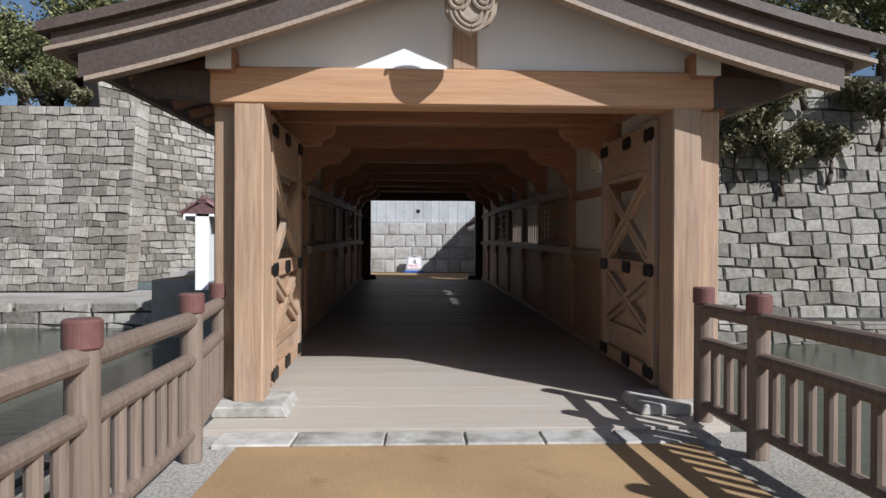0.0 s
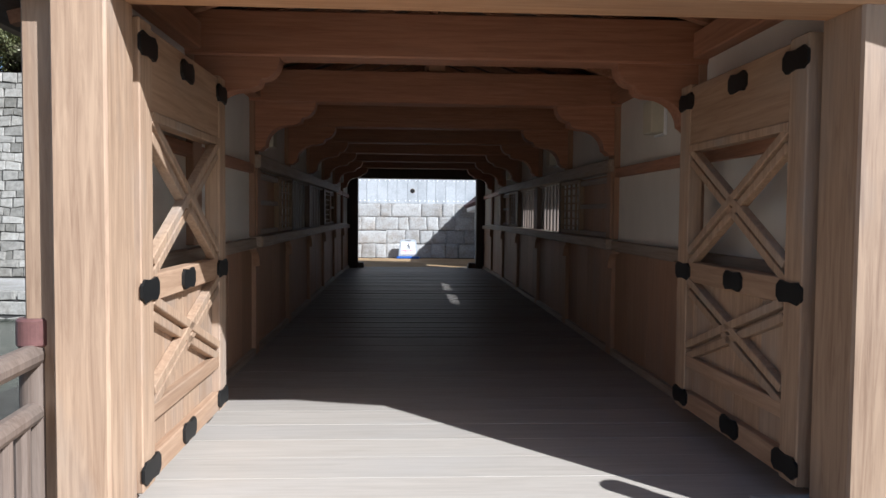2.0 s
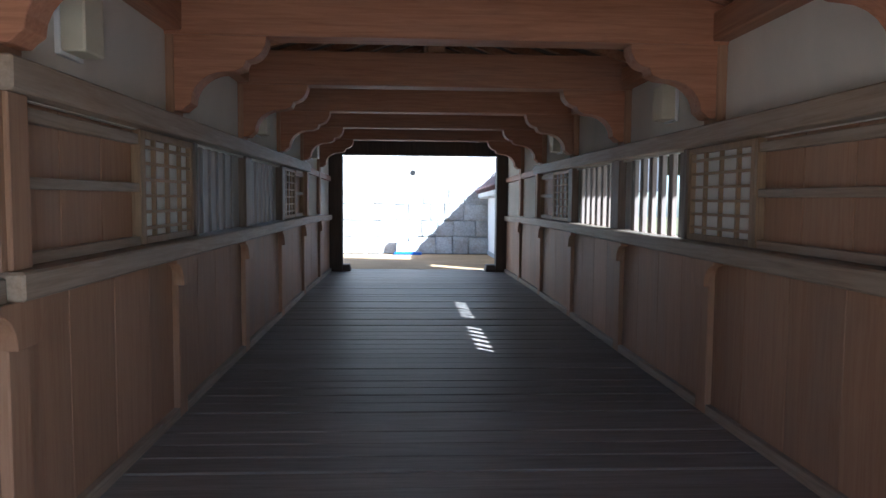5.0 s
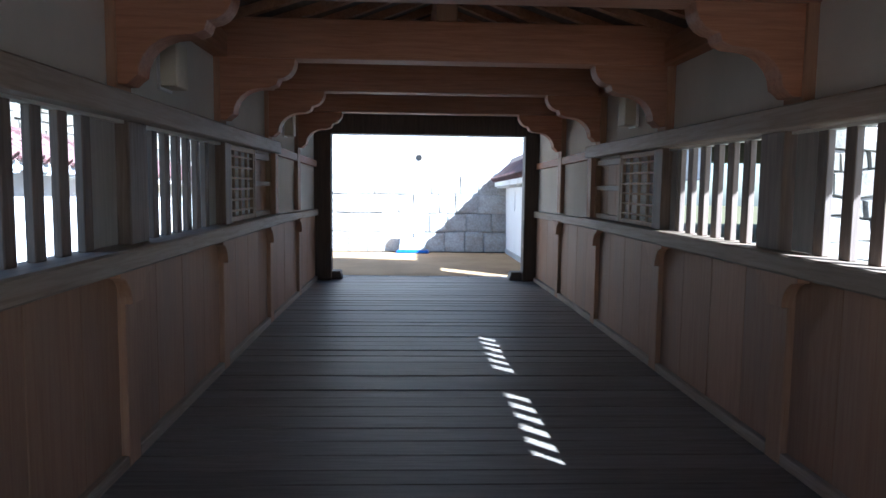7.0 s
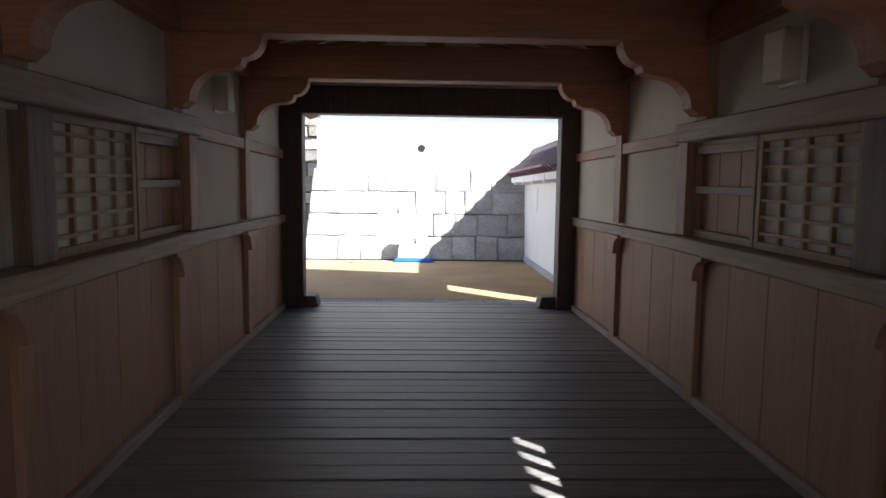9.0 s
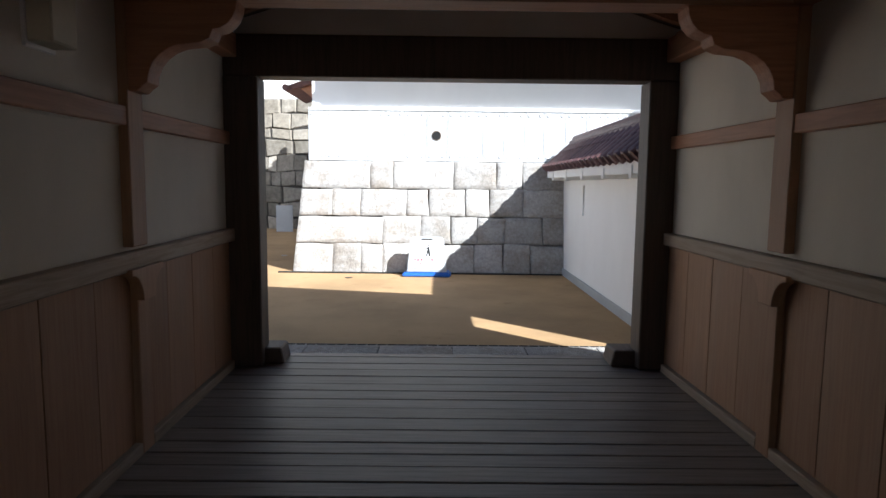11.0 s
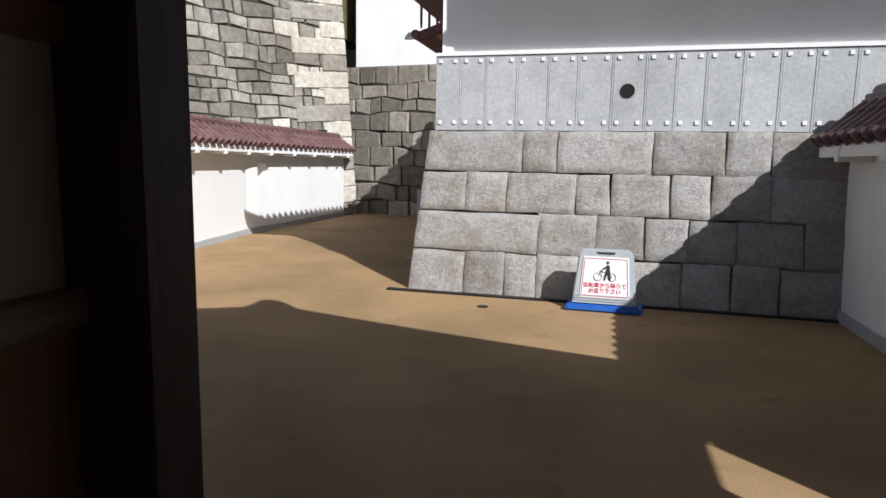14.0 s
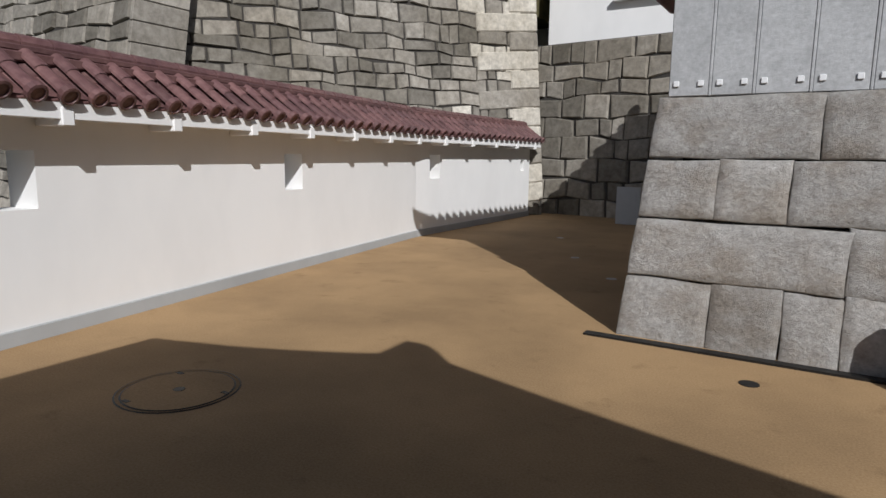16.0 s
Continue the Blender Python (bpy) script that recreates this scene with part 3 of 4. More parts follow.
# ---- carved pendant at the gable's peak ----
def pendant():
    pd = empty("gable_pendant", "carved grey scrolled wooden gable pendant", "ornament")
    y = YR0 - 0.05
    out = []
    for k in range(25):
        a = math.pi * k / 24
        out.append((0.2 * math.cos(a), 3.2 + 0.14 * math.sin(a)))
    out += [(-0.19, 3.1), (-0.14, 3.02), (-0.06, 2.98), (0, 2.93), (0.06, 2.98), (0.14, 3.02), (0.19, 3.1)]
    Build().prism(out, "y", y, y + 0.06).make("plate", W_SILL, pd, br, 0.008)
    for s in (-1, 1):
        ring = Build()
        prev = None
        for k in range(40):
            a = k * 0.36
            r = 0.105 - 0.0024 * k
            p = (s * (0.1 + r * math.cos(a)), y - 0.012, 3.2 + r * math.sin(a))
            if prev:
                ring.tube(prev, p, 0.016, n=6)
            prev = p
        ring.make("scroll", W_SILL, pd, br)
        for k in range(3):
            prev = None
            t = Build()
            for j in range(9):
                a = math.pi * (1.05 + 0.4 * j / 8)
                r = 0.2 - 0.04 * k
                p = (s * (0.02 - r * math.cos(a) * -1 * 0.9), y - 0.008, 3.14 + r * math.sin(a) * 0.9)
                if prev:
                    t.tube(prev, p, 0.012, n=6)
                prev = p
            t.make("fold", W_SILL, pd, br)


pendant()

# ---- wall lamps ----
def wall_lamp(s, y):
    la = empty("wall_lamp", "cream box-shaped wall lamp, unlit, on the plaster", "lamp", group="wall lamps")
    a, c = s * (HALF + 0.02), s * (HALF - 0.12)
    Build().box(min(a, c), max(a, c), y - 0.1, y + 0.1, 2.26, 2.55).make("cover", LAMPGLASS, la, br, 0.008)
    a, c = s * (HALF + 0.02), s * (HALF - 0.01)
    Build().box(min(a, c), max(a, c), y - 0.11, y + 0.11, 2.24, 2.57).make("back_plate", SIGN_WHITE, la, br, 0.004)


for s, y in ((1, 8.42), (1, 12.27), (1, 16.07), (-1, 10.15), (-1, 14.07), (-1, 18.15)):
    wall_lamp(s, y)

# ---- fences of the approach ----
def fence(name, spots, label):
    fe = empty(name, label, "fence")
    up = Vector((0, 0, 1))
    gz = -0.262
    for x, y in spots:
        Build().tube((x, y, gz), (x, y, 0.7), 0.072, n=14).make("post", CONC, fe, None, 0.006)
        Build().tube((x, y, 0.70), (x, y, 0.83), 0.082, n=16).make("post_cap", CAPM, fe, None, 0.01)
    for (xa, ya), (xb, yb) in zip(spots, spots[1:]):
        for z, r in ((0.66, 0.055), (0.4, 0.05)):
            Build().tube((xa, ya, z), (xb, yb, z), r, n=12).make("rail", CONC, fe)
        Build().tube((xa, ya, -0.08), (xb, yb, -0.08), 0.045, n=12).make("lower_rail", CONC, fe)
        L = math.hypot(xb - xa, yb - ya)
        n = max(2, round(L / 0.165))
        for k in range(1, n):
            x, y = xa + (xb - xa) * k / n, ya + (yb - ya) * k / n
            Build().tube((x, y, -0.08), (x, y, 0.39), 0.034, n=10).make("baluster", CONC, fe)
    return fe


fence("fence_west", [(-0.97, 5.8), (-0.79, 4.68), (-0.74, 3.28), (-0.72, 1.9), (-0.7, 0.5), (-0.7, -0.9), (-0.7, -2.3)],
      "brown imitation-log fence with red-brown post caps")
fence("fence_east", [(2.91, 5.35), (2.95, 4.63), (3.02, 3.1), (3.1, 1.6), (3.2, 0.1), (3.3, -1.4), (3.4, -2.9)],
      "brown imitation-log fence with dark post caps")


# ---- stone walls ----
def stone_face(b, p0, p1, z0, z1, batter, course, width, rnd, depth=0.085, rows=None, jag=0.1, light=None):
    """Lays stones on a leaning face from p0 to p1 (plan), z0 to z1; batter leans it away from the viewer's side."""
    p0, p1 = Vector(p0), Vector(p1)
    d = (p1 - p0).to_3d().normalized()
    out = Vector((d.y, -d.x, 0))
    L = (p1 - p0).length
    H = z1 - z0

    def place(s, z, proud):
        q = p0.to_3d() + d * s - out * (batter * (z - z0)) + out * proud
        return (q.x, q.y, z)
    z = z0
    lines = [z0]
    while z < z1 - course * 0.6:
        z += course * rnd.uniform(0.8, 1.2)
        lines.append(min(z, z1))
    lines[-1] = z1

    def wob(k, s):
        return 0 if k in (0, len(lines) - 1) else jag * course * math.sin(s * 1.9 + k * 2.3) + jag * course * math.sin(s * 5.1 + k)
    for k in range(len(lines) - 1):
        s = 0.0
        while s < L - 0.02:
            w = width * rnd.choice((0.5, 0.7, 0.9, 1.1, 1.5)) * rnd.uniform(0.85, 1.15)
            e = s + w
            if e > L - width * 0.5:
                e = L
            j0, j1 = rnd.uniform(-0.03, 0.06) * width, rnd.uniform(-0.06, 0.03) * width
            gap = 0.006 + 0.008 * rnd.random()
            c = [(s + gap + (j0 if s > 0 else 0), lines[k] + wob(k, s) + gap), (e - gap, lines[k] + wob(k, e) + gap),
                 (e - gap + (j1 if e < L else 0), lines[k + 1] + wob(k + 1, e) - gap), (s + gap, lines[k + 1] + wob(k + 1, s) - gap)]
            cs, cz = sum(q[0] for q in c) / 4, sum(q[1] for q in c) / 4
            proud = depth * rnd.uniform(0.55, 1.0)
            back = [place(a, h, 0) for a, h in c]
            rim = [place(a + (cs - a) * 0.04, h + (cz - h) * 0.04, proud * 0.6) for a, h in c]
            top = [place(a + (cs - a) * 0.13, h + (cz - h) * 0.13, proud + rnd.uniform(-0.02, 0.02)) for a, h in c]
            fs = [(8, 9, 10, 11)]
            for i in range(4):
                j = (i + 1) % 4
                fs += [(i, j, 4 + j, 4 + i), (4 + i, 4 + j, 8 + j, 8 + i)]
            tone = rnd.random() * 0.75
            if light and light(cs, cz, rnd):
                tone = 1.0
            b.add(back + rim + top, fs, tone)
            s = e
    return place


def castle_wall(name, p0, p1, z0, z1, batter, course, width, seed, label, light=None, corner=False):
    w = empty(name, label, "stone wall", "structure")
    rnd = random.Random(seed)
    b = Build()
    place = stone_face(b, p0, p1, z0, z1, batter, course, width, rnd, light=light)
    st = b.make("stones", STONES, w, None, tones=True)
    tagged(st, kind="stuff")
    L = (Vector(p1) - Vector(p0)).length
    core = Build()
    d = (Vector(p1) - Vector(p0)).to_3d().normalized()
    back = Vector((-d.y, d.x, 0)) * 1.2
    front = [Vector(place(s, z, 0.012)) for s, z in ((0, z0), (L, z0), (L, z1), (0, z1))]
    behind = [f + back for f in front]
    core.add(front + behind, [(0, 1, 2, 3), (7, 6, 5, 4), (0, 4, 5, 1), (1, 5, 6, 2), (2, 6, 7, 3), (3, 7, 4, 0)])
    core.make("core", DARKGAP, w)
    # long pale cornerstones, laid alternately
    k, z = 0, z0 + 1.0
    while corner and z < z1 - 0.5:
        n = 1.75 if k % 2 else 0.75
        c = Build()
        q = [place(L - n, z + 0.012 - 0.1 * n, 0.1), place(L + 0.14, z + 0.012, 0.1), place(L + 0.14, z + 0.50, 0.1), place(L - n, z + 0.50 - 0.1 * n, 0.1)]
        q2 = [place(L - n, z + 0.012 - 0.1 * n, -0.3), place(L + 0.14, z + 0.012, -0.3), place(L + 0.14, z + 0.50, -0.3), place(L - n, z + 0.50 - 0.1 * n, -0.3)]
        c.add(q + q2, [(0, 1, 2, 3), (7, 6, 5, 4), (0, 4, 5, 1), (1, 5, 6, 2), (2, 6, 7, 3), (3, 7, 4, 0)], 0.98 if k % 3 != 2 else 0.6)
        c.make("cornerstone", STONES, w, None, 0.03, tones=True)
        k, z = k + 1, z + 0.51
    # squared stones along the far end of the face
    end = Build()
    hat = back.normalized()
    z = z0
    while z < z1 - 0.1:
        e = min(z + course * 1.15, z1)
        a, c = Vector(place(L, z, 0.05)), Vector(place(L, e, 0.05))
        q = [a + Vector((0, 0, 0.01)), a + hat * 1.25 + Vector((0, 0, 0.01)), c + hat * 1.25 - Vector((0, 0, 0.01)), c - Vector((0, 0, 0.01))]
        end.add(q + [v + d * 0.09 for v in q], [(3, 2, 1, 0), (4, 5, 6, 7), (0, 1, 5, 4), (1, 2, 6, 5), (2, 3, 7, 6), (3, 0, 4, 7)], rnd.uniform(0.5, 0.9))
        z = e
    tagged(end.make("end_stones", STONES, w, None, 0.01, tones=True), kind="stuff")
    return w


pale = lambda s, z, r: r.random() < 0.04
castle_wall("wall_moat_west", (-48, 27.0), (-12.2, 28.2), -0.9, 7.4, 0.16, 0.36, 0.6, 3, "tall grey castle rampart of rough stones")
castle_wall("wall_rampart", (-13.1, 29.0), (-7.3, 37.6), -0.6, 9.0, 0.13, 0.36, 0.58, 4, "leaning rampart of rough stones with pale cornerstones",
            light=lambda s, z, r: z > 2.2 and (s > 9.5 and r.random() < 0.45 or s > 8.0 and r.random() < 0.15), corner=True)
castle_wall("wall_back", (-9.2, 38.4), (-1.0, 37.6), -0.1, 4.7, 0.06, 0.5, 0.72, 5, "grey hewn stone wall closing the passage")
castle_wall("wall_moat_east", (8.3, 21.1), (48, 19.0), -1.3, 7.2, 0.16, 0.42, 0.6, 6, "tall castle rampart of rough pale stones")
castle_wall("wall_bank_west", (-6.0, 20.9), (3.6, 20.9), -2.5, -0.05, 0.05, 0.4, 0.6, 7, "stone facing of the bank at the water")
castle_wall("wall_bank_south", (-30, 3.0), (-1.7, 3.6), -2.5, -0.3, 0.0, 0.4, 0.6, 8, "stone facing of the near bank")
# ledges at the foot of the ramparts
b = Build().box(-60, -7.9, 23.8, 29.5, -2.5, -0.95)
tagged(b.make("ledge_west", GRAVEL), "pale gravel ledge at the foot of the rampart", "ground", kind="structure")
castle_wall("kerb_west", (-60, 23.7), (-6.5, 23.7), -2.3, -1.0, 0.1, 0.5, 1.2, 9, "low stone edging of the ledge at the water")
castle_wall("kerb_east", (3.9, 20.0), (60, 17.5), -2.3, -1.2, 0.3, 0.4, 0.7, 10, "low stone edging under the rampart")
b = Build().add([(3.9, 20.2, -1.3), (60, 17.7, -1.3), (60, 22, -1.3), (3.9, 22, -1.3)], [(0, 1, 2, 3)])
tagged(b.make("ledge_east", GRAVEL), "narrow stone ledge at the foot of the rampart", "ground", kind="structure")
# land on top of the ramparts
b = Build().box(-90, -14.6, 31.0, 110, 6.0, 7.3).box(-30, -8.9, 39.0, 110, 6, 8.9)
b.add([(-15.2, 30, 8.9), (-8.6, 38.6, 8.9), (-8.9, 45, 8.9), (-18, 45, 8.9), (-18, 30, 8.9)], [(0, 1, 2, 3, 4)])
tagged(b.make("upper_ground_west", EARTH), "earth and undergrowth on the rampart", "ground", kind="structure")
b = Build().add([(9.2, 22.6, 7.1), (70, 20, 7.1), (90, 110, 7.6), (9.2, 110, 7.6)], [(0, 1, 2, 3)])
tagged(b.make("upper_ground_east", EARTH), "earth and undergrowth on the rampart", "ground", kind="structure")

# ---- near stone base and the panelled building of the court ----
def base_line(x):
    return 27.0 - 0.03 * x


def hewn(name, verts8, parent, mat=STONE, bevel=0.007):
    b = Build().add(verts8, [(0, 1, 2, 3), (7, 6, 5, 4), (0, 4, 5, 1), (1, 5, 6, 2), (2, 6, 7, 3), (3, 7, 4, 0)])
    return b.make(name, mat, parent, None, bevel, segs=2)


keep = empty("wall_keep_base", "base of large hewn grey stone blocks", "stone wall", "structure")
rnd = random.Random(21)
COURSES = [0.0, 0.55, 1.07, 1.59, 2.12]
LEAN_IN = 0.16


def keep_pt(s, z, back=0.0):
    """On the front face: s is the place along x, the left edge leans in with the height."""
    return (s, base_line(s) + LEAN_IN * z + back, z)


def rough_block(name, s0, s1, z0, z1, left0, left1, j, seed, parent):
    """A hewn block on the front face: uneven tooled front, worn edges, full depth behind."""
    r = random.Random(seed)
    nx, nz = max(8, round((s1 - s0) / 0.05)), 10
    b = Build()
    tilt, out0 = r.uniform(-0.012, 0.012), r.uniform(-0.012, 0.008)
    ph = [r.uniform(0, 6.3) for _ in range(6)]

    def at(i, k):
        u, w = i / nx, k / nz
        x0, x1 = s0 + (left0 + (left1 - left0) * w), s1 + j * w
        u = 0.012 / (x1 - x0) if i == 1 else 1 - 0.012 / (x1 - x0) if i == nx - 1 else u
        w = 0.012 / (z1 - z0) if k == 1 else 1 - 0.012 / (z1 - z0) if k == nz - 1 else w
        x = x0 + (x1 - x0) * u
        z = z0 + (z1 - z0) * w
        x += 0.006 * math.sin(ph[0] + 9 * z) * (1 if i in (0, nx) else 0.4)
        z += 0.008 * math.sin(ph[1] + 7 * x) * (1 if 0 < k < nz else 0.6)
        e = 0.0 if i in (0, nx) or k in (0, nz) else 1.0
        back = out0 + tilt * (u - 0.5) + 0.016 * (1 - e) + r.uniform(-0.005, 0.005) + 0.006 * math.sin(ph[2] + 11 * x) * math.sin(ph[3] + 13 * z)
        return keep_pt(x, z, back)
    vs = [at(i, k) for k in range(nz + 1) for i in range(nx + 1)]
    m = nx + 1
    fs = [(k * m + i, k * m + i + 1, (k + 1) * m + i + 1, (k + 1) * m + i) for k in range(nz) for i in range(nx)]
    rim = list(range(m)) + [k * m + nx for k in range(1, nz + 1)] + [nz * m + i for i in range(nx - 1, -1, -1)] + [k * m for k in range(nz - 1, 0, -1)]
    n = len(vs)
    vs += [(vs[q][0], vs[q][1] + 0.45, vs[q][2]) for q in rim]
    fs += [(rim[q], n + q, n + (q + 1) % len(rim), rim[(q + 1) % len(rim)]) for q in range(len(rim))]
    b.add(vs, fs)
    return b.make(name, STONE, parent, None, smooth=True)


CUTS = ((-2.11, -1.35, -0.8, -0.39, 0.13, 0.72, 1.36, 1.92, 2.43, 3.3), (-2.11, -0.4, 0.33, 0.92, 1.42, 1.94, 2.67, 3.3),
        (-2.11, -1.38, -0.83, 0.06, 0.49, 1.19, 1.65, 2.3, 3.3), (-2.11, -0.65, -0.2, 0.96, 1.79, 2.28, 3.3))
for k, cuts in enumerate(CUTS):
    for q, (a, c) in enumerate(zip(cuts, cuts[1:])):
        z0, z1 = COURSES[k] - (0.1 if k == 0 else 0), COURSES[k + 1] + (rnd.uniform(-0.02, 0.02) if k < 3 else 0)
        first = 0.085 if q == 0 else 0
        rough_block("stone_block", a + 0.002, c - 0.002, z0 + 0.002, z1 - 0.002, first * z0, first * z1, rnd.uniform(-0.03, 0.03) if c < 3.2 else 0, 50 * k + q, keep)
# the west return of the base
for k in range(4):
    y, n = 27.52, 0
    while y < 36:
        e = y + rnd.uniform(0.5, 1.2)
        z0, z1 = COURSES[k] + (0.0 if k else -0.1), COURSES[k + 1]
        f = [(-2.10 + 0.085 * z0, y + 0.006, z0 + 0.006), (-2.10 + 0.085 * z0, e, z0 + 0.006), (-2.10 + 0.085 * z1, e, z1 - 0.006), (-2.10 + 0.085 * z1, y + 0.006, z1 - 0.006)]
        hewn("stone_block", f + [(x + 0.5, q, z) for x, q, z in f], keep)
        y = e
Build().box(-1.7, 3.3, 27.45, 36, -0.1, 2.1).make("core", DARKGAP, keep)
kerb = Build().box(-2.34, 3.05, 26.86, 26.96, -0.02, 0.02)
tagged(kerb.make("gutter_edge", IRON), "dark narrow drain edging at the foot of the blocks", "drain", kind="structure")

house = empty("gate_house", "white plastered castle gate house clad with grey panels", "building")
YP = 27.42
Build().box(-1.78, 9.0, YP + 0.03, 35, 2.12, 4.6).make("wall", PLASTER, house)
Build().box(-1.84, 9.0, YP - 0.05, YP + 0.03, 3.09, 3.13).make("panel_top_strip", PLASTER, house)
x, k = -1.86, 0
NAIL = Build().box(-0.024, 0.024, -0.016, 0.0, -0.024, 0.024).make("nail_cover", SIGN_WHITE, house, None, 0.004)
NAIL.location = (-1.78, YP - 0.03, 3.02)
while x < 4.5:
    e = x + (0.35, 0.34, 0.41, 0.40, 0.37, 0.42, 0.40)[k % 7]
    Build().box(x + 0.012, e - 0.012, YP - 0.03, YP + 0.03, 2.125, 3.09).make("panel", PANEL, house, None, 0.006)
    Build().box(e - 0.011, e + 0.011, YP - 0.035, YP + 0.02, 2.125, 3.09).make("joint_strip", PANEL, house, None, 0.004)
    for nx in (x + 0.075, e - 0.075):
        for nz in (2.23, 3.02):
            q = NAIL.copy()
            scene.collection.objects.link(q)
            q.parent = house
            q.location = (nx, YP - 0.03, nz)
    x, k = e, k + 1
# the round loophole: no real opening, a black disc paints the hole's darkness
ring = Build()
n = 20
for i in range(n):
    a, c = 2 * math.pi * i / n, 2 * math.pi * (i + 1) / n
    o = [(0.62 + r * math.cos(t), YP - d, 2.62 + r * math.sin(t)) for t in (a, c) for r, d in ((0.098, 0.032), (0.085, 0.04))]
    ring.add(o, [(0, 1, 3, 2)])
    ring.add([(0.62 + 0.085 * math.cos(t), y, 2.62 + 0.085 * math.sin(t)) for t, y in ((a, YP - 0.045), (c, YP - 0.045), (c, YP - 0.031), (a, YP - 0.031))], [(0, 1, 2, 3)])
ring.make("loophole_rim", W_SILL, house)
Build().tube((0.62, YP - 0.036, 2.62), (0.62, YP - 0.031, 2.62), 0.086, n=20).make("loophole", IRON, house)
# eaves
Build().prism([(-0.4, 26.3), (9.5, 26.3), (9.5, 27.46), (-1.75, 27.46)], "z", 4.38, 4.5).make("eave_soffit", PLASTER, house)
for k in range(6):
    Build().box(-0.09 + 1.97 * k, 0.09 + 1.97 * k, 26.6, 27.45, 4.12, 4.38).make("bracket_beam", PLASTER, house, None, 0.01)
Build().add([(-0.45, 26.25, 4.5), (10, 26.25, 4.5), (10, 27.5, 4.5), (-1.8, 27.5, 4.5), (-0.45, 26.25, 4.6), (10, 26.25, 4.6), (10, 27.5, 5.2), (-1.8, 27.5, 5.2)],
            [(3, 2, 1, 0), (0, 1, 5, 4), (3, 0, 4, 7), (2, 3, 7, 6), (4, 5, 6, 7), (1, 2, 6, 5)]).make("front_eave", TILE, house)
for k in range(36):
    x = -0.4 + 0.29 * k
    Build().tube((x, 26.17, 4.64), (x, 27.48, 5.25), 0.075, n=8).make("roof_tile_row", TILE, house)
rf = Build().add([(-3.0, 27.55, 4.5), (10, 27.55, 4.5), (10, 36.3, 4.5), (-3.0, 36.3, 4.5), (-3.0, 27.55, 4.6), (10, 27.55, 4.6), (10, 36.3, 4.6), (-3.0, 36.3, 4.6), (1.4, 31.9, 6.8), (10, 31.9, 6.8)],
                 [(3, 2, 1, 0), (0, 1, 5, 4), (3, 0, 4, 7), (2, 3, 7, 6), (4, 5, 9, 8), (7, 4, 8), (6, 7, 8, 9), (1, 2, 6, 9, 5)])
rf.make("roof", TILE, house)
for k in range(31):
    y = 27.6 + 0.29 * k
    t = min((y - 27.55) / 4.375, (36.3 - y) / 4.375)
    Build().tube((-3.08, y, 4.64), (-3.08 + 4.48 * t, y, 4.64 + 2.2 * t), 0.075, n=8).make("roof_tile_row", TILE, house)
for k in range(16):
    x = -2.95 + 0.29 * k
    t = min(1.0, (x + 3.0) / 4.4)
    Build().tube((x, 27.46, 4.64), (x, 27.46 + 4.4 * t, 4.64 + 2.2 * t), 0.075, n=8).make("roof_tile_row", TILE, house)
for y in (36.3, 27.5):
    Build().tube((-3.1, y, 4.72), (1.4, 31.9, 6.92), 0.11, n=8).make("hip_ridge", TILE, house)

# ---- plastered walls with tiled tops ----
def tile_mesh(kind):
    b = Build()
    n = 8
    if kind == "cover":
        for i in range(n):
            a, c = math.pi * i / n, math.pi * (i + 1) / n
            b.add([(0.075 * math.cos(a), 0, 0.075 * math.sin(a)), (0.075 * math.cos(c), 0, 0.075 * math.sin(c)),
                   (0.068 * math.cos(c), 0.34, 0.068 * math.sin(c)), (0.068 * math.cos(a), 0.34, 0.068 * math.sin(a))], [(0, 1, 2, 3)])
    elif kind == "cap":
        for r0, r1, y0, y1 in ((0.082, 0.082, 0.0, -0.05), (0.082, 0.06, -0.05, -0.055), (0.06, 0.055, -0.055, -0.04), (0.055, 0.0, -0.04, -0.046)):
            for i in range(12):
                a, c = 2 * math.pi * i / 12, 2 * math.pi * (i + 1) / 12
                b.add([(r0 * math.cos(a), y0, r0 * math.sin(a)), (r0 * math.cos(c), y0, r0 * math.sin(c)),
                       (r1 * math.cos(c), y1, r1 * math.sin(c)), (r1 * math.cos(a), y1, r1 * math.sin(a))], [(0, 1, 2, 3)])
    else:
        n = 6
        for i in range(n):
            a, c = -0.14 + 0.28 * i / n, -0.14 + 0.28 * (i + 1) / n
            za, zc = 2.2 * a * a - 0.05, 2.2 * c * c - 0.05
            b.add([(a, 0, za), (c, 0, zc), (c, 0.36, zc - 0.02), (a, 0.36, za - 0.02), (a, 0, za - 0.03), (c, 0, zc - 0.03)], [(0, 1, 2, 3), (0, 4, 5, 1)])
    return b


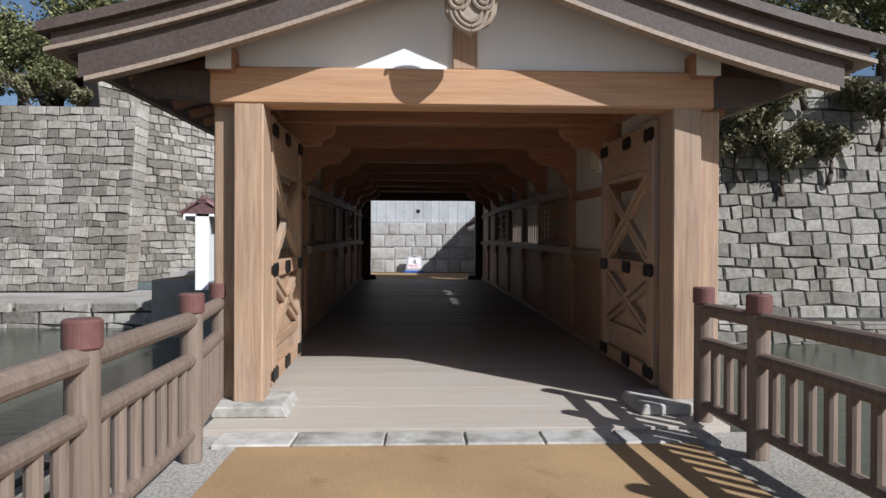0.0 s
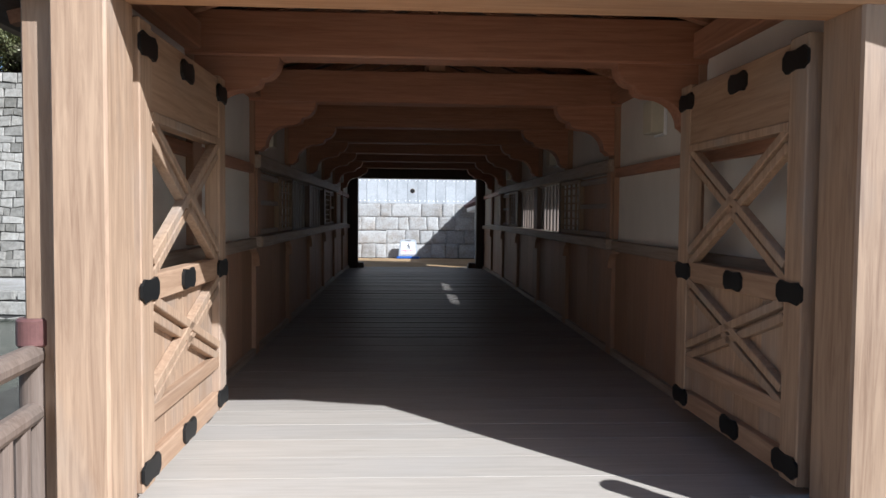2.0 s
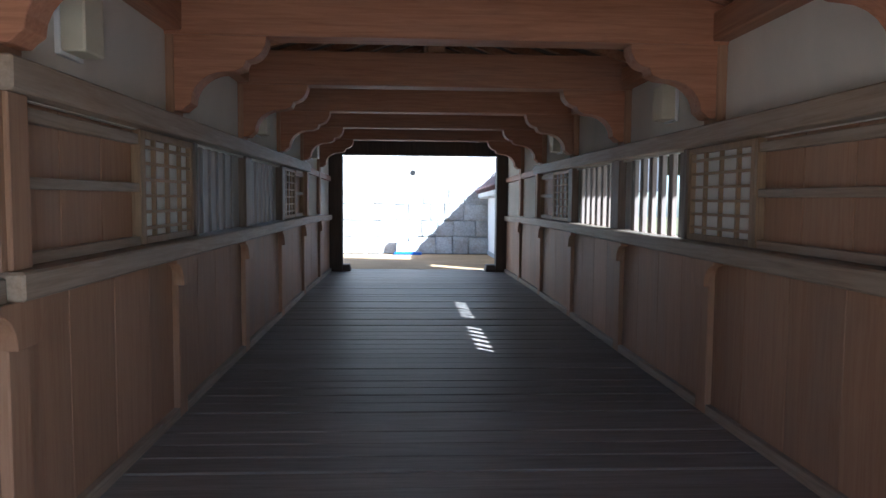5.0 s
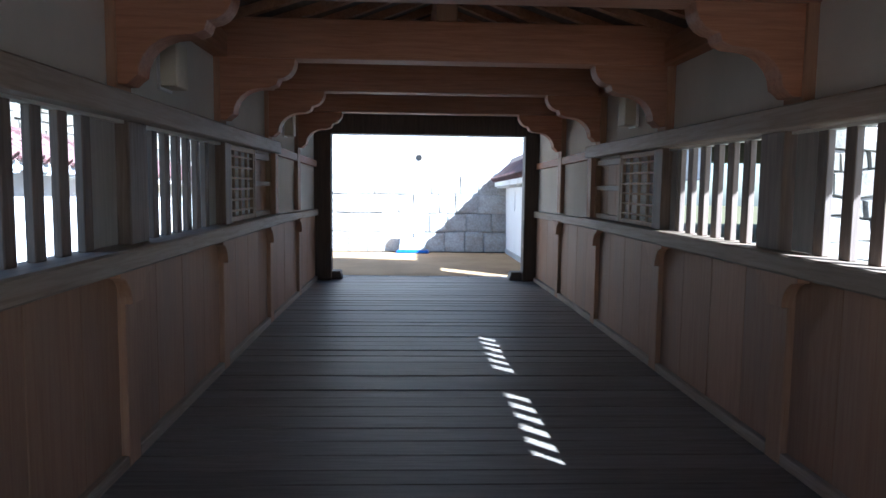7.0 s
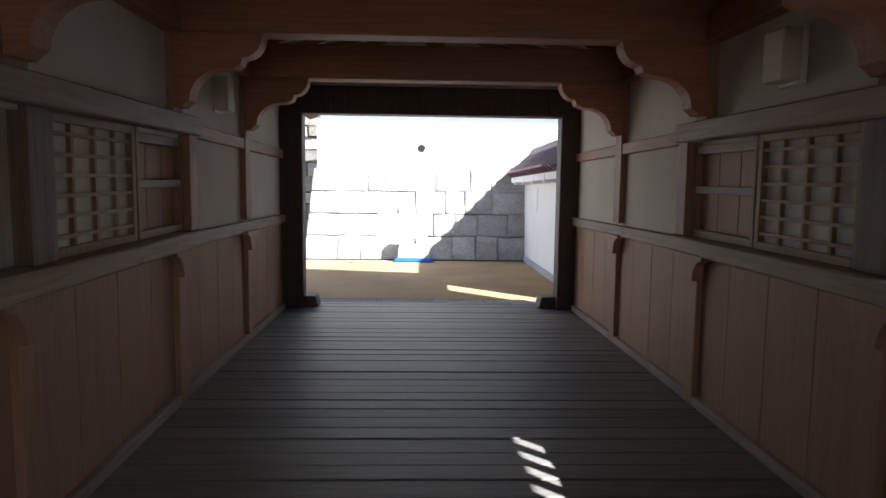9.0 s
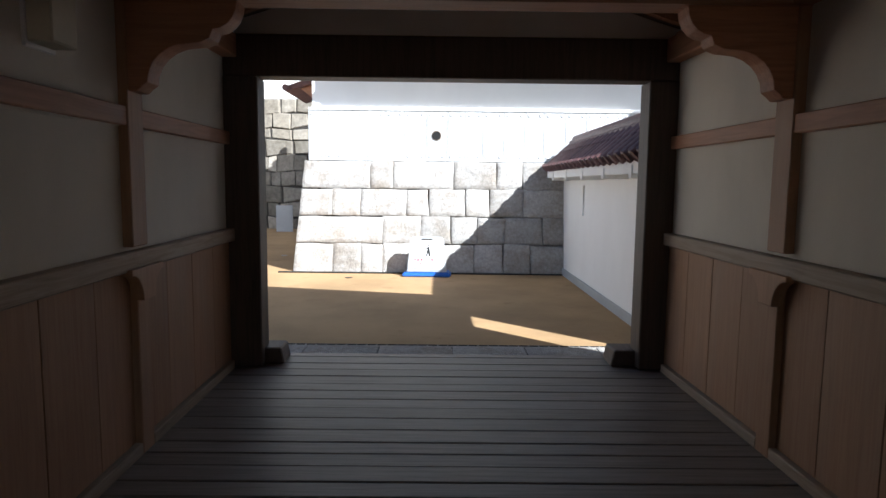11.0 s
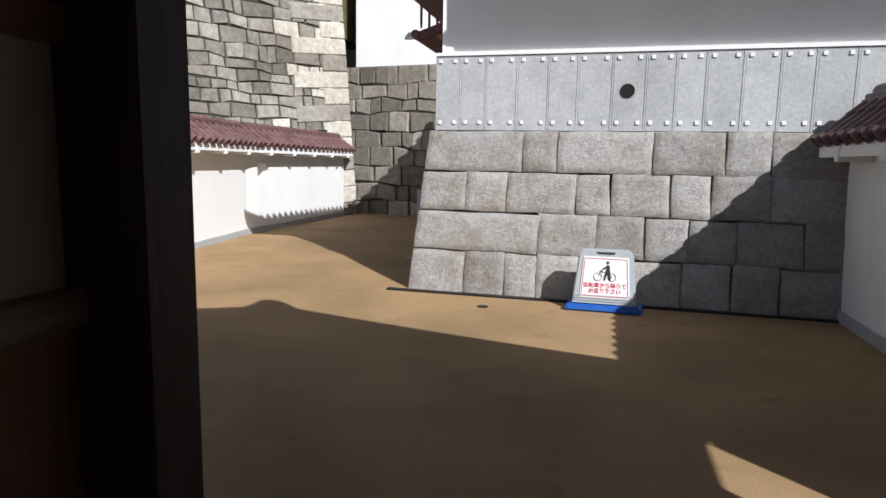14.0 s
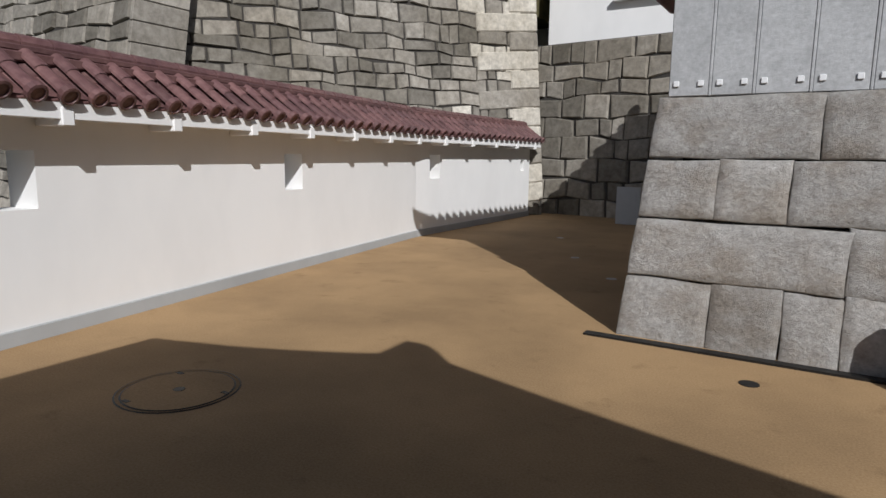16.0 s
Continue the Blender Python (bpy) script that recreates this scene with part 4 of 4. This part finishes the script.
def tiled_wall(name, p0, p1, thick, side, tile_from, tile_to, label, holes, up_by):
    """A plastered wall from p0 to p1; side gives the way its inner face looks."""
    w = empty(name, label, "wall", "structure")
    p0, p1 = Vector((*p0, 0)), Vector((*p1, 0))
    d = (p1 - p0).normalized()
    L = (p1 - p0).length
    out = Vector((d.y, -d.x, 0)) * side

    def wp(a, o, z):
        q = p0 + d * a + out * o
        return (q.x, q.y, z)
    zt = 1.93
    # the wall is cut at its loopholes
    cuts = sorted(holes)
    a = 0.0
    b = Build()
    for h0, h1, z0, z1 in cuts + [(L, L, 0, 0)]:
        b.box(a, h0, -thick, 0, -0.1, zt)
        if h1 > h0:
            b.box(h0, h1, -thick, 0, -0.1, z0)
            b.box(h0, h1, -thick, 0, z1, zt)
        a = h1
    b.make("plaster", PLASTER, w, wp)
    Build().box(0, L, 0, 0.03, -0.1, 0.13).make("plinth", PLASTER_BASE, w, wp, 0.008)
    for s in (0, 1):
        q = (lambda o: o) if s == 0 else (lambda o: -thick - o)
        o0, o1 = sorted((q(0.0), q(0.30)))
        Build().box(0, L, o0, o1, zt, zt + 0.07).make("eave_board", PLASTER, w, wp, 0.006)
        o0, o1 = sorted((q(0.27), q(0.32)))
        Build().box(0, L, o0, o1, zt - 0.10, zt + 0.05).make("eave_fascia", PLASTER, w, wp, 0.006)
    k = 0.6
    while k < L:
        Build().box(k - 0.055, k + 0.055, 0.002, 0.335, zt - 0.15, zt - 0.002).make("eave_bracket", PLASTER, w, wp, 0.008)
        k += 1.15
    ridge = zt + up_by
    m = -thick / 2
    Build().prism([(0.34, zt + 0.07), (m, ridge - 0.03), (-thick - 0.34, zt + 0.07)], "x", 0, L).make("roof_bed", TILE, w, lambda a, o, z: wp(a, o, z))
    for j, (hw, z0, z1) in enumerate(((0.13, ridge - 0.06, ridge + 0.02), (0.10, ridge + 0.024, ridge + 0.08))):
        Build().box(0, L, m - hw, m + hw, z0, z1).make("ridge_course", TILE, w, wp, 0.01)
    kk = 0.15
    seg = Build()
    while kk < L:
        seg.tube((kk, m, ridge + 0.09), (min(kk + 0.27, L), m, ridge + 0.09), 0.085, 0.078, n=10)
        kk += 0.28
    seg.make("ridge_tile", TILE, w, wp)
    # tiles down the inner slope, one by one; the outer slope in one piece
    me = {}
    for kind in ("cover", "cap", "pan"):
        o = tile_mesh(kind).make(kind + "_tile", TILE, w, None, smooth=True)
        me[kind] = o.data
        bpy.data.objects.remove(o)
    run = math.hypot(0.36 - m, ridge - zt - 0.07)
    ang = math.atan2(ridge - zt - 0.05, 0.36 - m)
    outer = Build()
    kk, cnt = 0.12, 0
    while kk < L:
        for s in (0, 1):
            o0 = 0.36 if s == 0 else -thick - 0.36
            o = -out if s == 0 else out
            fwd = (o * math.cos(ang) + Vector((0, 0, math.sin(ang)))).normalized()
            right = d if s == 0 else -d
            if right.cross(fwd).z < 0:
                right = -right
            up = right.cross(fwd)
            for kind, n, da, dz in (("pan", 2, 0.13, 0.015), ("cover", 2, 0.0, 0.03), ("cap", 1, 0.0, 0.03)):
                for t in range(n):
                    base = Vector(wp(kk + da, o0, zt + 0.075 + dz)) + fwd * (t * run / 2)
                    mat = Matrix((right, fwd, up)).transposed().to_4x4()
                    mat.translation = base + up * (0.0 if t == 0 else 0.006)
                    if s == 0 and tile_from <= kk <= tile_to:
                        ob = new(kind + "_tile", me[kind])
                        ob.parent = w
                        ob.matrix_basis = mat @ Matrix.Diagonal((1, 1.12, 0.72 if kind == "cover" else 1, 1))
                    else:
                        src = me[kind]
                        outer.add([mat @ v.co for v in src.vertices], [tuple(p.vertices) for p in src.polygons])
        kk += 0.27
    tagged(outer.make("far_tiles", TILE, w), kind="stuff")
    return w, wp


LW, lw = tiled_wall("wall_court_west", (-5.14, 18.0), (-7.38, 31.6), 0.35, 1, 4.0, 13.7, "white plastered wall with a red-brown tiled top",
                    [(5.85, 6.27, 1.1, 1.58), (9.63, 10.03, 1.1, 1.58)], 0.42)
tiled_wall("wall_court_northwest", (-7.38, 31.6), (-7.48, 37.2), 0.35, 1, 0.0, 6.2, "far run of the white plastered wall with a tiled top",
           [(0.5, 0.9, 1.12, 1.6), (5.0, 5.25, 1.22, 1.5)], 0.42)
RW, rw = tiled_wall("wall_court_east", (3.06, 27.15), (3.06, 21.3), 0.35, 1, 0, 9, "white plastered wall with a red-brown tiled top and loopholes",
                    [(1.62, 1.72, 1.2, 1.7), (4.5, 4.95, 1.06, 1.48)], 0.52)

# the round loophole in the east wall
rd = Build()
for i in range(32):
    q = []
    for j in (i, i + 1):
        t = 2 * math.pi * (j + 0.5) / 32
        c, s = math.cos(t), math.sin(t)
        k = min(0.225 / max(abs(c), 1e-6), 0.21 / max(abs(s), 1e-6))
        q.append(((4.725 + k * c, 1.27 + k * s), (4.725 + 0.19 * c, 1.27 + 0.19 * s), (4.725 + 0.13 * c, 1.27 + 0.13 * s)))
    (a0, b0, c0), (a1, b1, c1) = q
    rd.add([(a0[0], -0.002, a0[1]), (a1[0], -0.002, a1[1]), (b1[0], -0.002, b1[1]), (b0[0], -0.002, b0[1]),
            (c1[0], -0.33, c1[1]), (c0[0], -0.33, c0[1]), (a1[0], -0.33, a1[1]), (a0[0], -0.33, a0[1])],
           [(0, 1, 2, 3), (3, 2, 4, 5), (5, 4, 6, 7)])
rd.make("loophole_lining", PLASTER, RW, rw)

# ---- the white keep behind ----
kp = empty("white_turret", "white plastered castle turret above the stone wall", "building")
Build().box(-8.3, 4.0, 40.2, 46, 4.6, 11.0).make("wall", PLASTER, kp)
Build().box(-13.5, -8.31, 42.5, 46, 4.6, 10.5).make("side_wall", PLASTER, kp)
Build().box(-9.0, 5, 39.2, 47, 11.0, 11.3).make("eave", PLASTER, kp)
Build().box(-6.3, -4.6, 40.0, 40.2, 6.05, 6.16).make("window_sill", PLASTER, kp)
for k in range(4):
    Build().box(-5.85 + 0.28 * k, -5.69 + 0.28 * k, 40.08, 40.19, 6.16, 7.3).make("window_bar", PLASTER, kp)
Build().box(-5.95, -4.7, 40.17, 40.21, 6.16, 7.3).make("window_opening", DARKGAP, kp)
se = empty("side_eave", "small tiled eave end over brown wood on the gate house side", "eave", "structure")
Build().prism([(-1.785, 4.02), (-2.75, 3.7), (-2.8, 3.76), (-2.72, 3.84), (-1.785, 4.16)], "y", 29.4, 31.5).make("eave_tiles", TILE, se, None, 0.01)
Build().prism([(-1.785, 3.5), (-2.15, 3.55), (-2.45, 3.79), (-1.785, 4.01)], "y", 29.5, 31.4).make("eave_timber", W_Y, se, None, 0.01)
Build().tube((-2.76, 29.36, 3.79), (-2.76, 31.54, 3.79), 0.075, n=12).make("eave_roll", TILE, se)

# ---- sign ----
def floor_sign():
    sg = empty("floor_sign", "grey plastic floor sign with a white face on a blue base", "sign")
    cx, cy, tilt = 0.47, 26.62, 0.16

    def at(u, d, z):
        return (cx + u, cy - 0.12 + d + z * tilt, z)
    Build().prism([(-0.46, -0.16), (0.44, -0.16), (0.47, 0.2), (-0.43, 0.2)], "z", 0.005, 0.085).make("base", BLUE, sg, lambda x, y, z: (cx + x * (1.0 - z * 0.8), cy + y, z), 0.02, segs=2)
    out = [(-0.37, 0.085), (0.37, 0.085), (0.31, 0.66), (0.27, 0.72), (-0.27, 0.72), (-0.31, 0.66)]
    hole = [(-0.09, 0.67), (0.09, 0.67), (0.11, 0.695), (-0.11, 0.695)]
    Build().prism(out, "y", 0.0, 0.12).make("body", SIGN_GREY, sg, at, 0.012, segs=2)
    Build().prism(hole, "y", -0.006, 0.0).make("handle", DARKGAP, sg, at)
    for k in range(4):
        Build().box(-0.365 + 0.012 * k, 0.365 - 0.012 * k, -0.012, 0.0, 0.1 + k * 0.028, 0.112 + k * 0.028).make("rib", SIGN_GREY, sg, at)
    Build().prism([(-0.285, 0.165), (0.285, 0.165), (0.255, 0.64), (-0.255, 0.64)], "y", -0.01, -0.001).make("face", SIGN_WHITE, sg, at, 0.003)
    fr = Build()
    q = [(-0.265, 0.185), (0.265, 0.185), (0.236, 0.62), (-0.236, 0.62)]
    for (a, za), (c, zc) in zip(q, q[1:] + q[:1]):
        fr.bar((a, -0.013, za), (c, -0.013, zc), 0.004, 0.006, (0, 1, 0))
    fr.make("face_line", RED, sg, at)
    pic = Build()
    for wx in (-0.085, 0.075):
        for i in range(18):
            a, c = 2 * math.pi * i / 18, 2 * math.pi * (i + 1) / 18
            pic.bar((wx + 0.045 * math.cos(a), -0.013, 0.41 + 0.045 * math.sin(a)), (wx + 0.045 * math.cos(c), -0.013, 0.41 + 0.045 * math.sin(c)), 0.004, 0.007, (0, 1, 0))
    for p, r in (((-0.085, 0.41), (-0.05, 0.475)), ((-0.07, 0.475), (-0.03, 0.475)), ((-0.05, 0.465), (0.03, 0.465)), ((0.03, 0.465), (0.075, 0.41)), ((-0.03, 0.41), (0.03, 0.465))):
        pic.bar((p[0], -0.013, p[1]), (r[0], -0.013, r[1]), 0.004, 0.008, (0, 1, 0))
    pic.prism([(-0.02, 0.37), (0.0, 0.37), (0.02, 0.44), (0.045, 0.37), (0.065, 0.37), (0.045, 0.54), (0.02, 0.55), (-0.05, 0.49), (-0.045, 0.48), (0.01, 0.51)], "y", -0.015, -0.011)
    pic.prism([(0.022 + 0.018 * math.cos(i * 0.63), 0.575 + 0.018 * math.sin(i * 0.63)) for i in range(10)], "y", -0.015, -0.011)
    pic.make("pictogram", BLACK, sg, at)
    for body, z in (("自転車から降りて", 0.29), ("お通り下さい", 0.225)):
        cu = bpy.data.curves.new("lettering", "FONT")
        cu.body, cu.size, cu.align_x, cu.extrude = body, 0.062, "CENTER", 0.001
        cu.offset = 0.0006
        cu.materials.append(RED)
        t = new("lettering", cu)
        t.parent = sg
        x, y, zz = at(0, -0.014, z)
        t.matrix_basis = pose(x, y, zz, 90 - math.degrees(math.atan(tilt)), 0, 0)


floor_sign()

# ---- manhole, drain, small things on the court floor ----
mh = empty("manhole_cover", "round manhole cover coated ochre like the court", "manhole")
R = 0.40
for r, nm in ((R, "outer_ring"), (R - 0.035, "inner_ring")):
    b = Build()
    for i in range(40):
        a, c = 2 * math.pi * i / 40, 2 * math.pi * (i + 1) / 40
        b.add([(-4.17 + q * math.cos(t), 24.03 + q * math.sin(t), z) for t in (a, c) for q, z in ((r, 0.004), (r - 0.012, 0.007))], [(0, 1, 3, 2)])
    b.make(nm, IRON, mh)
Build().tube((-4.17, 24.03, 0.001), (-4.17, 24.03, 0.005), R - 0.05, n=40).make("lid", OCHRE, mh)
for a in (0.4, 2.5, 4.4):
    Build().box(-0.03, 0.03, -0.015, 0.015, 0.004, 0.008).make("key_slot", IRON, mh, lambda x, y, z, a=a: (-4.17 + 0.33 * math.cos(a) + x, 24.03 + 0.33 * math.sin(a) + y, z))
Build().tube((-4.17, 24.03, 0.004), (-4.17, 24.03, 0.008), 0.04, n=14).make("emblem", IRON, mh)
for x, y in ((-0.93, 26.32), (-3.9, 31.0), (-5.0, 33.2), (-2.9, 29.6)):
    tagged(Build().tube((x, y, 0.0), (x, y, 0.006), 0.07, n=14).make("survey_lid", STONE_SLAB if y > 29 else IRON), "small round lid set in the paving", "lid", group="small lids")
# drain grating in front of the gate, and paving slabs
dr = empty("drain", "narrow drain with pale cross bars before the gate", "drain", "structure")
Build().box(-1.3, 3.02, 21.58, 21.7, -0.05, -0.03).make("channel", DARKGAP, dr)
for k in range(40):
    x = -1.25 + k * 0.107
    Build().box(x, x + 0.014, 21.585, 21.695, -0.03, 0.002).make("cross_bar", STONE_SLAB, dr)
for y in (21.582, 21.692):
    Build().box(-1.3, 3.02, y - 0.006, y + 0.006, -0.03, 0.003).make("side_bar", IRON, dr)
tagged(Build().box(0, 0.35, 0, 0.06, 0, 0.9).box(0.05, 0.3, -0.012, 0.0, 0.5, 0.8).make("notice_board", SIGN_GREY, None, lambda x, y, z: (-4.9 + x * 1.6, 36.6 + y, z)), "grey notice board standing before the stone wall", "notice board")

# ---- trees ----
def tree(name, seed, height, leaves, mat, label, spread=1.0):
    rnd = random.Random(seed)
    tr = empty(name, label, "tree")
    b = Build()
    tips = []

    def limb(p, d, length, r, depth):
        q = p
        for k in range(3):
            d = (d + Vector((rnd.uniform(-0.25, 0.25), rnd.uniform(-0.25, 0.25), rnd.uniform(-0.05, 0.2)))).normalized()
            e = q + d * length / 3
            b.tube(q, e, r * (1 - 0.2 * k), r * (0.8 - 0.2 * k), 7)
            q = e
            if depth >= 1:
                tips.append(q)
        if depth < 3:
            for _ in range(3 if depth else 5):
                nd = (d * 0.6 + Vector((rnd.uniform(-1, 1) * spread, rnd.uniform(-1, 1) * spread, rnd.uniform(-0.15, 0.7)))).normalized()
                limb(q - d * length * rnd.uniform(0, 0.4), nd, length * rnd.uniform(0.55, 0.75), r * 0.45, depth + 1)
    limb(Vector((0, 0, -0.3)), Vector((0, 0, 1)), height * 0.4, height * 0.035, 0)
    b.make("trunk", BARK, tr, smooth=True)
    lf = Build()
    for _ in range(leaves):
        c = tips[rnd.randrange(len(tips))] + Vector((rnd.gauss(0, 1), rnd.gauss(0, 1), rnd.gauss(0, 0.6))) * height * 0.045
        s = rnd.uniform(0.05, 0.13)
        n = Vector((rnd.gauss(0, 1), rnd.gauss(0, 1), rnd.gauss(0.8, 1))).normalized()
        x = n.orthogonal().normalized()
        y = n.cross(x)
        lf.add([c - x * s, c + y * s * 0.5, c + x * s, c - y * s * 0.5], [(0, 1, 2, 3)], rnd.random())
    tagged(lf.make("foliage", mat, tr, tones=True), kind="stuff")
    return tr


T1 = tree("evergreen_tree", 5, 7.0, 9000, LEAF, "evergreen tree with ragged dark foliage on the rampart", 1.1)
T1.location = (-17.0, 31.5, 7.2)
T2 = tree("shrub", 8, 3.6, 8000, LEAF_DRY, "half-bare shrub hanging over the rampart", 1.5)
T2.location = (10.5, 21.8, 5.6)
T3 = tree("pine_tree", 11, 8.5, 12000, LEAF, "tall evergreen tree with broad ragged crown", 1.3)
T3.location = (15.0, 27.0, 7.2)
for x, y, z, s, r in ((-20.5, 31.0, 7.2, 1.0, 50), (-24, 33, 7.2, 1.2, 120), (-28, 32, 7.2, 0.9, 200), (-14.5, 33.5, 8.6, 0.9, 300), (-33, 33, 7.2, 1.2, 20), (-22, 37, 7.2, 1.5, 80), (-18.5, 33, 6.2, 1.1, 10), (-26, 31.5, 6.4, 1.0, 75), (-15.5, 36, 7.5, 1.4, 140), (-30, 36, 7, 1.5, 260), (-38, 33, 6.5, 1.3, 330), (-12, 41, 8.4, 1.2, 100), (-20, 30.6, 6.3, 0.8, 60), (-23.2, 30.2, 6.3, 0.75, 150), (-17, 30.8, 6.3, 0.7, 240), (-27, 30.4, 6.2, 0.8, 330), (-35, 31, 6.2, 1.0, 45), (-42, 32, 6.5, 1.2, 210)):
    c = copy_thing(T1, pose(x, y, z, 0, 0, r))
    c.scale = (s, s, s)
for x, y, z, s, r in ((9.5, 27, 7.2, 0.9, 40), (20, 26, 7.2, 1.0, 130), (26, 27, 7.2, 1.1, 220), (13, 33, 7.4, 1.3, 310), (32, 26, 7.2, 1.0, 15), (17.5, 24.5, 6.6, 0.8, 95), (23, 24, 6.5, 0.85, 190), (11.5, 25, 6.6, 0.8, 275)):
    c = copy_thing(T3, pose(x, y, z, 0, 0, r))
    c.scale = (s, s, s)
for x, y, z, s, r in ((14.0, 21.6, 6.2, 1.1, 70), (18.5, 21.4, 6.3, 1.1, 160), (12.2, 21.0, 4.4, 0.9, 20), (16, 20.8, 4.6, 0.9, 200), (10.2, 21.3, 4.9, 0.9, 330), (20.5, 20.6, 5.0, 0.9, 100), (10.4, 21.3, 3.2, 0.75, 140), (11.6, 21.4, 3.6, 0.85, 50), (13.0, 21.3, 3.1, 0.75, 290), (14.6, 21.3, 3.5, 0.8, 215), (9.4, 21.6, 4.3, 0.7, 15), (-19, 29.3, 6.9, 0.8, 30), (-24.5, 29.2, 6.8, 0.9, 110), (-30, 29, 6.8, 0.9, 190), (-15.2, 30.2, 6.9, 0.7, 280), (-21.5, 29.4, 7.0, 0.9, 75), (-27.5, 29.2, 6.9, 0.9, 170), (-17.2, 29.6, 7.0, 0.8, 220)):
    c = copy_thing(T2, pose(x, y, z, 0, 0, r))
    c.scale = (s, s, s)

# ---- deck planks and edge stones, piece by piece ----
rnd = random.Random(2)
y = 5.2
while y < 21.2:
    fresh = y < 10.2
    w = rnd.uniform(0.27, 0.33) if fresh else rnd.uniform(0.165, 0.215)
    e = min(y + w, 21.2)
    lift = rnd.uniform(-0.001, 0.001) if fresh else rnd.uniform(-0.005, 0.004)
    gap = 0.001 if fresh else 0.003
    # board colour steps darker inwards, painting in the dimness under the roof
    Build().box(-1.98, 1.98, y + gap, e - gap, -0.06, lift).make("plank", DECK_WOODS_DIMMING[max(0, min(7, round((y - 6.6) / 4.2 * 7)))], deck, br, 0.002 if fresh else 0.006)
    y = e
edge = empty("edge_stones", "row of pale edging stones at the foot of the bridge", "kerb", "structure")
x = -0.75
while x < 2.75:
    e = min(x + rnd.uniform(0.55, 0.72), 2.85)
    Build().box(x + 0.004, e - 0.004, 4.9, 5.195, -0.5, -0.232).make("edging_stone", STONE_SLAB, edge, None, 0.012)
    x = e
slab = empty("threshold_slabs", "row of dark grey paving slabs beyond the deck", "paving", "structure")
x = -1.42
while x < 3.0:
    e = min(x + 0.75, 3.02)
    Build().box(x + 0.004, e - 0.004, 21.21, 21.575, -0.1, 0.02).make("slab", STONE, slab, None, 0.006)
    x = e
